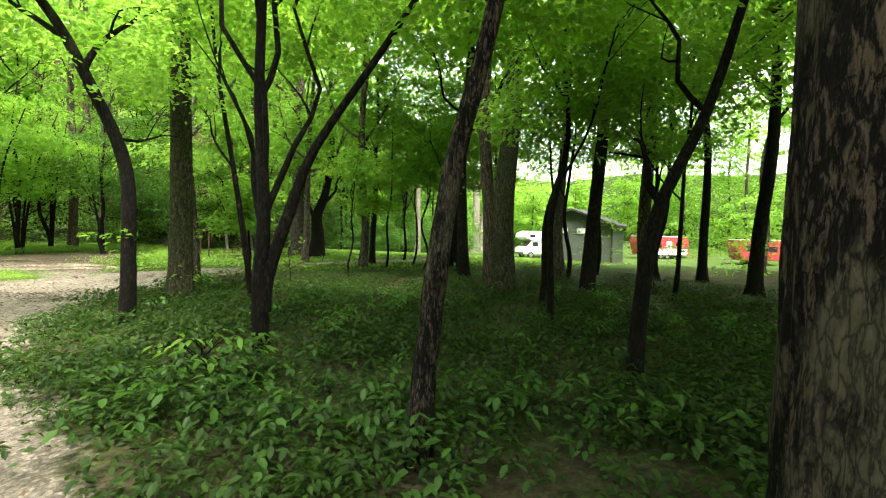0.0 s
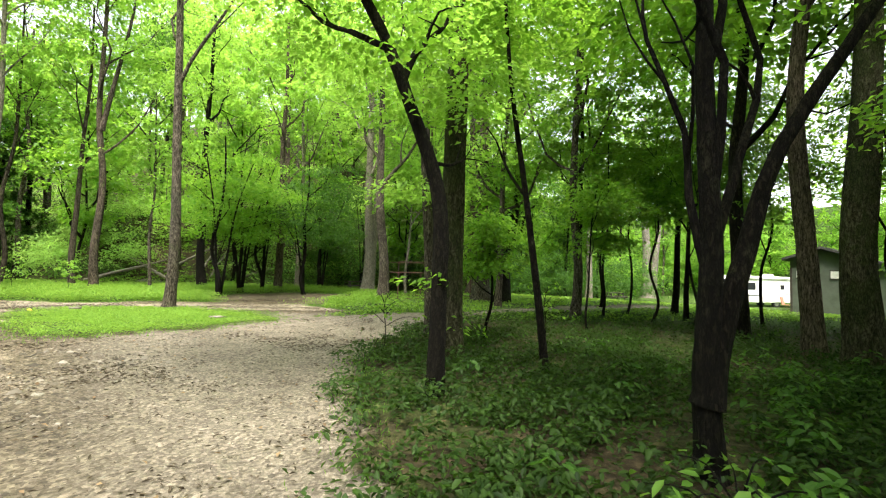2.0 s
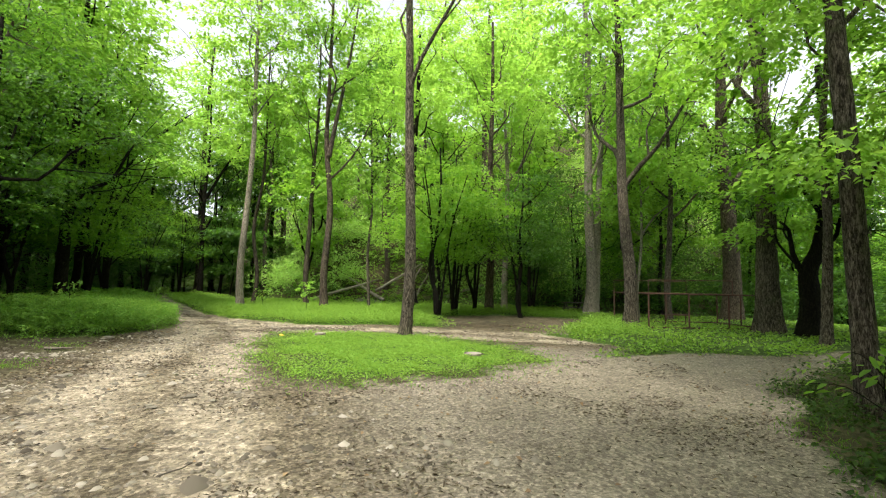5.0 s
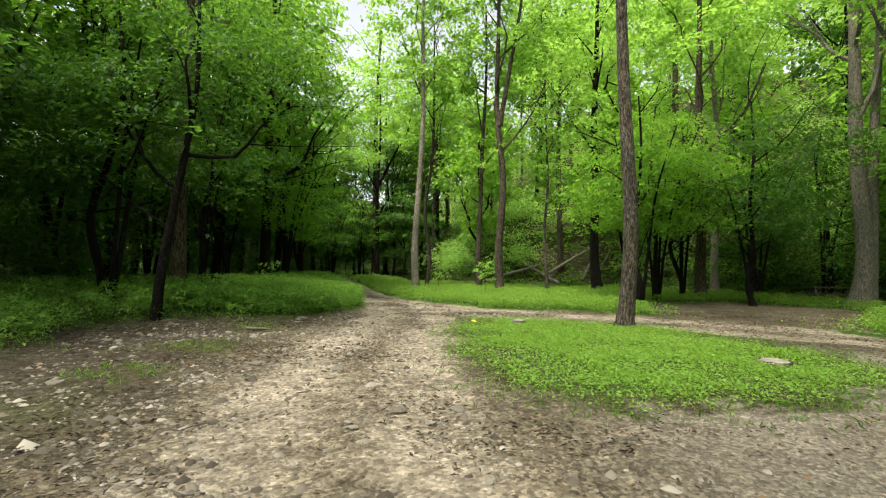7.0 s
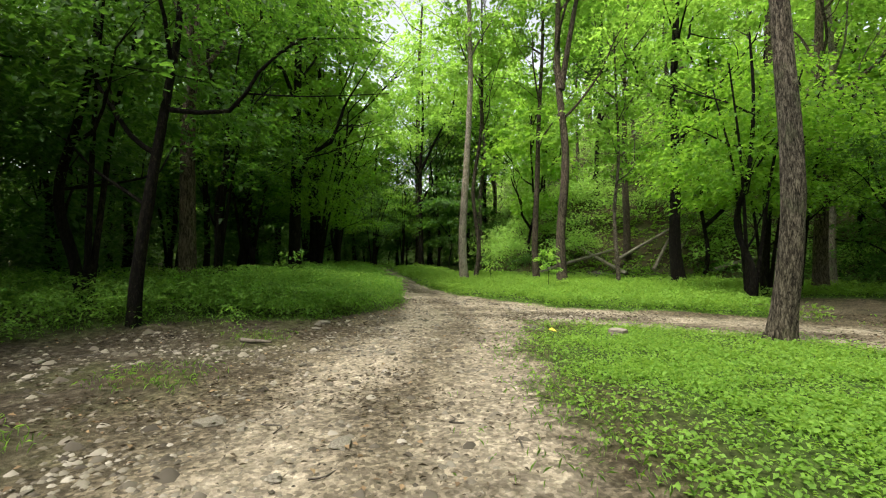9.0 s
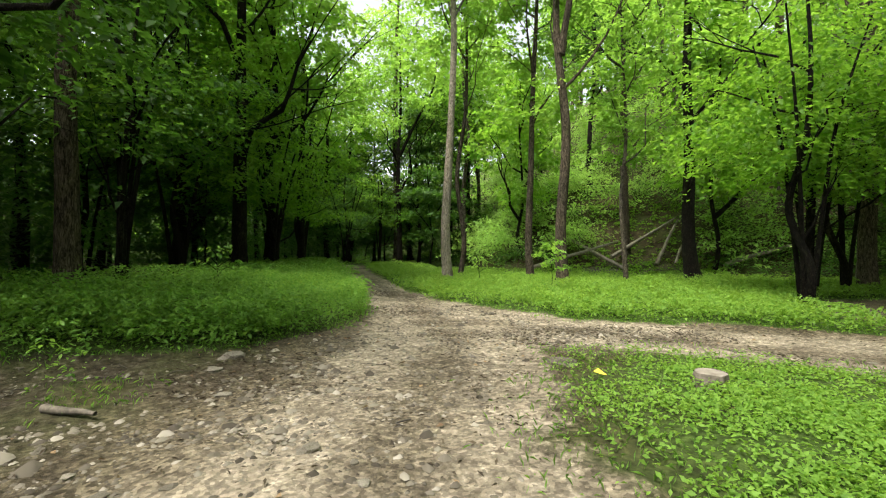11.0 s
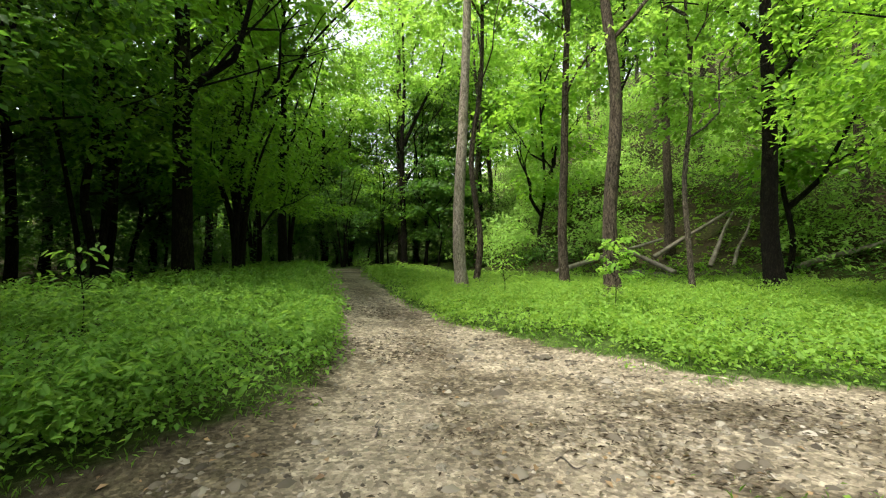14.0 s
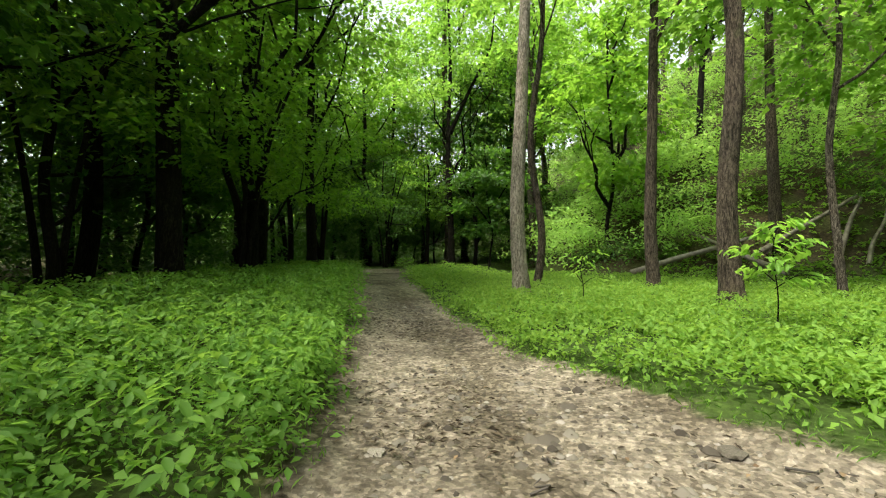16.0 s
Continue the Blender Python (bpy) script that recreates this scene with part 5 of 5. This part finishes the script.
# ---- stumps, stones, logs, sapling, on and beside the track ----


def lump_mesh(name, seed, rx, ry, rz, rough=0.25, subdiv=2):
    bm = bmesh.new()
    bmesh.ops.create_icosphere(bm, subdivisions=subdiv, radius=1)
    off = Vector((seed * 3.1, seed * 1.7, seed * 0.9))
    for v in bm.verts:
        k = 1 + rough * noise.noise(v.co * 1.2 + off) * 1.6 + rough * 0.5 * noise.noise(v.co * 3 + off)
        v.co = Vector((v.co.x * rx, v.co.y * ry, max(v.co.z, -0.5) * rz)) * k
    mesh = bpy.data.meshes.new(name)
    bm.to_mesh(mesh)
    bm.free()
    return mesh


def stump(x, y, r, h, label, seed, turn=0.0):
    ob = thing("tree_stump", pose(x, y, ground_z(x, y), 0, 0, turn), label, "stump", "stumps")
    m = tube_mesh("wood", [(0, 0, -0.1), (0, 0, h * 0.4), (0.01, 0, h * 0.8), (0.01, 0, h)], [r * 1.1, r, r * 0.95, r * 0.93], 22, 0.12, 0.25, seed)
    link_mesh("bark", m, STUMP, ob)
    bm = bmesh.new()
    bmesh.ops.create_circle(bm, cap_ends=True, segments=22, radius=r * 0.97, matrix=Matrix.Translation((0.01, 0, h - 0.004)) @ Matrix.Rotation(radians(3), 4, "X"))
    part("cut_face", bm, DEAD, ob, "pale weathered saw cut")


stump(2.3, 24.2, 0.2, 0.1, "low grey weathered stump in the clover", 3)
stump(-2.72, 26.55, 0.16, 0.14, "low dark weathered stump in the clover", 4, 40)

STONES = [lump_mesh("stone", k, 1.0, 0.68 + 0.1 * (k % 3), 0.32 + 0.07 * (k % 2), 0.35) for k in range(6)]
for m_ in STONES:
    m_.materials.append(STONE)


def stone(x, y, s, k, label, turn):
    ob = new("stone", STONES[k % 6])
    ob.matrix_basis = Matrix.Translation((x, y, ground_z(x, y) - 0.05 + s * 0.08)) @ Matrix.Rotation(turn, 4, "Z") @ Matrix.Scale(s, 4)
    return tagged(ob, label, "stone", "stones on the track")


for k, (x, y, s) in enumerate([(-4.42, 26.87, 0.24), (-8.36, 24.6, 0.18), (-7.95, 24.1, 0.13), (-4.6, 20.25, 0.13), (-3.26, 20.6, 0.11), (-7.3, 28.2, 0.08)]):
    stone(x, y, s, k, "flat pale stone lying half sunk in the track", k * 1.3)
rng = np.random.default_rng(61)
count = 0
while count < 210:
    x, y = rng.uniform(-10.5, 3), rng.uniform(15, 33)
    if bare_amount(np.array([x]), np.array([y]))[0] < 0.05 or rng.uniform() > 0.3 + 0.7 * smooth(-1, 3, -x - 0.6 * (y - 18)):
        continue
    stone(x, y, float(rng.choice([0.035, 0.045, 0.06, 0.08, 0.1], p=[0.34, 0.3, 0.2, 0.11, 0.05])) * rng.uniform(0.8, 1.2), count, "pale worn stone bedded in the dirt track", rng.uniform(0, 6.3))
    count += 1


def pebbles(name, x, y, size, mat, label, seed, category="stones"):
    rng = np.random.default_rng(seed)
    n = len(x)
    base = np.array([(1, 0, 0), (0.3, 0.8, 0.05), (-0.7, 0.6, 0), (-0.95, -0.2, 0), (-0.2, -0.8, 0.05), (0.7, -0.6, 0), (0.25, 0.1, 0.55), (-0.35, -0.05, 0.5)])
    tri = np.array([(0, 1, 6), (1, 2, 7), (1, 7, 6), (2, 3, 7), (3, 4, 7), (4, 5, 6), (4, 6, 7), (5, 0, 6)])
    v = base[None] * (1 + rng.normal(0, 0.15, (n, 8, 3)))
    a = rng.uniform(0, 6.3, n)
    c, s = np.cos(a)[:, None], np.sin(a)[:, None]
    sz = (size * rng.lognormal(0, 0.45, n))[:, None]
    vx, vy = (v[..., 0] * c - v[..., 1] * s) * sz, (v[..., 0] * s + v[..., 1] * c) * sz
    z = land(x, y)[:, None] - 0.055 + v[..., 2] * sz
    verts = np.stack([x[:, None] + vx, y[:, None] + vy, z], -1).reshape(-1, 3)
    m = fill_mesh(bpy.data.meshes.new(name), verts, (np.arange(n)[:, None, None] * 8 + tri[None]).reshape(-1, 3))
    m.materials.append(mat)
    return tagged(new(name, m), label, category, kind="stuff")


def pebble_material():
    m, t, b = material("pebble", 0.9, 0.2)
    g = t.nodes.new("ShaderNodeNewGeometry")
    t.links.new(ramp(t, g.outputs["Random Per Island"], [(0.0, (0.035, 0.029, 0.022)), (0.45, (0.095, 0.082, 0.064)), (0.85, (0.16, 0.143, 0.115)), (1.0, (0.26, 0.235, 0.20))]), b.inputs["Base Color"])
    return m


PEBBLE = pebble_material()
x, y = spread_points(20000, -16, 4, 14, 36, lambda x, y: smooth(-0.1, 0.3, bare_amount(x, y)) * (0.25 + 0.75 * smooth(-0.3, 0.5, wave(x, y, 0.7))) * smooth(4, -1, x + 0.5 * (y - 20)), 71)
pebbles("track_pebbles", x, y, 0.02, PEBBLE, "loose pale pebbles of the stony track", 72)
x, y = spread_points(1300, -11, 3, 15, 33, lambda x, y: smooth(0.0, 0.4, bare_amount(x, y)) * (0.2 + 0.8 * smooth(-0.2, 0.6, wave(x + 4, y, 0.8))) * smooth(3, -1, x + 0.5 * (y - 20)), 81)
pebbles("track_cobbles", x, y, 0.036, PEBBLE, "flat broken stones bedded in the track", 82)
x, y = spread_points(6000, -2, 13, 9, 28, lambda x, y: smooth(-0.2, 0.2, bare_amount(x, y)) * smooth(26, 10, y) ** 0.5, 73)
pebbles("road_gravel", x, y, 0.011, PEBBLE, "fine loose gravel of the road", 74)

# fallen leaves and twigs
DEBRIS = leaf_material("dark_debris", (0.02, 0.015, 0.010), (0.11, 0.085, 0.055), (0.02, 0.015, 0.01), (0.06, 0.04, 0.02), 0.1, 0.9)
x, y = spread_points(24000, -14, 7, 12, 34, lambda x, y: smooth(-0.2, 0.2, bare_amount(x, y)) * (0.12 + 0.88 * smooth(0.0, 0.6, wave(x, y + 5, 0.9))), 78)
rng = np.random.default_rng(79)
n = len(x)
m = leaf_mesh("track_debris", np.stack([x, y, land(x, y) - 0.035 + rng.uniform(0, 0.012, n)], -1), rng.uniform(0.02, 0.085, n), rng.uniform(0, 6.3, n), rng.normal(0, 0.15, n), rng.normal(0, 0.3, n), 0.26)
m.materials.append(DEBRIS)
tagged(new("track_debris", m), "dark bits of bark, stalks and old leaves on the track", "litter", kind="stuff")
LITTER = leaf_material("fallen_leaf", (0.08, 0.05, 0.03), (0.26, 0.18, 0.10), (0.08, 0.05, 0.02), (0.2, 0.13, 0.05), 0.15, 0.8)
x, y = spread_points(9000, -10, 22, 7, 34, lambda x, y: 0.06 + 0.94 * smooth(1.2, -0.2, bare_amount(x, y)) * smooth(-0.2, 0.5, wave(x, y, 0.6)), 75)
scatter_leaves("fallen_leaves", x, y, -0.045, -0.01, 0.06, LITTER, "brown fallen leaves scattered over dirt and wood floor", 76, 0.15, "leaves")
ob = tagged(new("fallen_leaf", leaf_mesh("fallen_leaf", np.array([(-3.75, 26.1, ground_z(-3.75, 26.1) + 0.1)]), np.array([0.16]), np.array([0.6]), np.array([0.2]), np.array([0.3]), 0.8)), "large bright yellow fallen leaf on the clover", "leaf")
ob.data.materials.append(YELLOW_LEAF)


def stick(name, a, b, r, mat, label, category, seed, bend=0.1, group=""):
    a, b = np.array(a, float), np.array(b, float)
    rng = np.random.default_rng(seed)
    mids = [a + (b - a) * f + rng.normal(0, bend, 3) * (1, 1, 0.4) for f in (0.33, 0.66)]
    m = tube_mesh(name, spline([a, *mids, b], 14), r * np.linspace(1, 0.45, 14), 9, 0.1, 0, seed)
    return tagged(link_mesh(name, m, mat), label, category, group)


stick("plank", (-7.75, 22.4, ground_z(-7.7, 22.4) + 0.02), (-7.2, 22.6, ground_z(-7.2, 22.6) + 0.02), 0.045, STUMP, "short grey piece of wood lying on the dirt", "wood", 5, 0.01)
rng = np.random.default_rng(8)
for k in range(80):
    x, y = rng.uniform(-9.5, 3), rng.uniform(16, 32)
    a, l = rng.uniform(0, 6.3), rng.uniform(0.12, 0.45)
    stick("twig", (x, y, ground_z(x, y) - 0.03), (x + l * math.cos(a), y + l * math.sin(a), ground_z(x + l * math.cos(a), y + l * math.sin(a)) - 0.03), 0.008, CHAR, "thin dark fallen twig on the ground", "twig", 90 + k, 0.04, "twigs")
for k, (x, y, dx, dy, h0, h1, r) in enumerate([(-9.2, 50.5, 3.4, 2.4, 0.5, 3.0, 0.14), (-6.6, 50.2, 0.9, 2.6, 0.2, 3.0, 0.13), (-5.6, 50.6, 0.7, 1.9, 0.1, 2.6, 0.10), (-13.5, 47.6, 5.0, 1.5, 0.3, 2.0, 0.14), (-8.0, 49.0, -4.2, 2.0, 0.2, 2.2, 0.14), (-3.2, 50.0, 3.6, 1.2, 0.3, 1.6, 0.14)]):
    stick("fallen_log", (x, y, ground_z(x, y) + h0), (x + dx, y + dy, ground_z(x, y) + h1), r, DEAD, "bare pale fallen log leaning on the slope", "log", 120 + k, 0.05, "fallen logs")
stone(-9.2, 48.6, 1.0, 2, "large pale boulder at the foot of the slope", 0.4)


def sapling(x, y, h, label, seed, leaf, n=46, size=0.19):
    rng = np.random.default_rng(seed)
    ob = thing("sapling", pose(x, y, ground_z(x, y) - 0.05), label, "sapling", "saplings")
    line = spline([(0, 0, 0), (0.03, 0.02, h * 0.4), (-0.02, 0.0, h * 0.75), (0.05, 0.0, h)], 14)
    link_mesh("stem", tube_mesh("stem", line, 0.011 * np.linspace(1, 0.4, 14), 7, 0.05, 0, seed), BARK_DARK_SHADED, ob)
    pos, yaw = [], []
    for k in range(9):
        a, z0 = k * 2.4, h * (0.5 + 0.055 * k)
        l = 0.55 * rng.uniform(0.7, 1.2) * (1.2 - 0.07 * k)
        end = np.array([l * math.cos(a), l * math.sin(a), z0 + 0.12])
        link_mesh("twig", tube_mesh("twig", spline([(0, 0, z0 - 0.05), end * (0.5, 0.5, 1) + (0, 0, 0.02), end], 7), 0.008 * np.linspace(1, 0.4, 7), 5, 0.03, 0, seed + k), BARK_DARK_SHADED, ob)
        for j in range(n // 9):
            f = rng.uniform(0.35, 1.1)
            pos.append((end[0] * f + rng.normal(0, 0.07), end[1] * f + rng.normal(0, 0.07), z0 + 0.1 * f + rng.normal(0, 0.04)))
            yaw.append(a + rng.normal(0, 0.9))
    n2 = len(pos)
    link_mesh("foliage", leaf_mesh("foliage", np.array(pos), size * rng.uniform(0.7, 1.2, n2), np.array(yaw), rng.normal(0.45, 0.25, n2), rng.normal(0, 0.3, n2), 0.5, oval=True), leaf, ob)


sapling(-7.35, 34.5, 1.75, "thin sapling with large pale yellow-green leaves", 11, LEAF_LIME, 280, 0.14)
sapling(-10.9, 36.3, 1.3, "small sapling in the meadow grass", 12, LEAF_LIME, 60, 0.15)
sapling(7.0, 18.6, 1.2, "small leafy sapling on the road bank", 13, LEAF, 60, 0.13)
sapling(10.6, 19.0, 1.4, "thin sapling in the roadside wood", 14, LEAF, 50, 0.12)
sapling(8.6, 11.7, 0.5, "low broad-leaved plant in the undergrowth", 15, COVER, 60, 0.13)
sapling(-12.2, 26.6, 1.2, "small sapling among the weeds of the bank", 16, COVER, 60, 0.14)
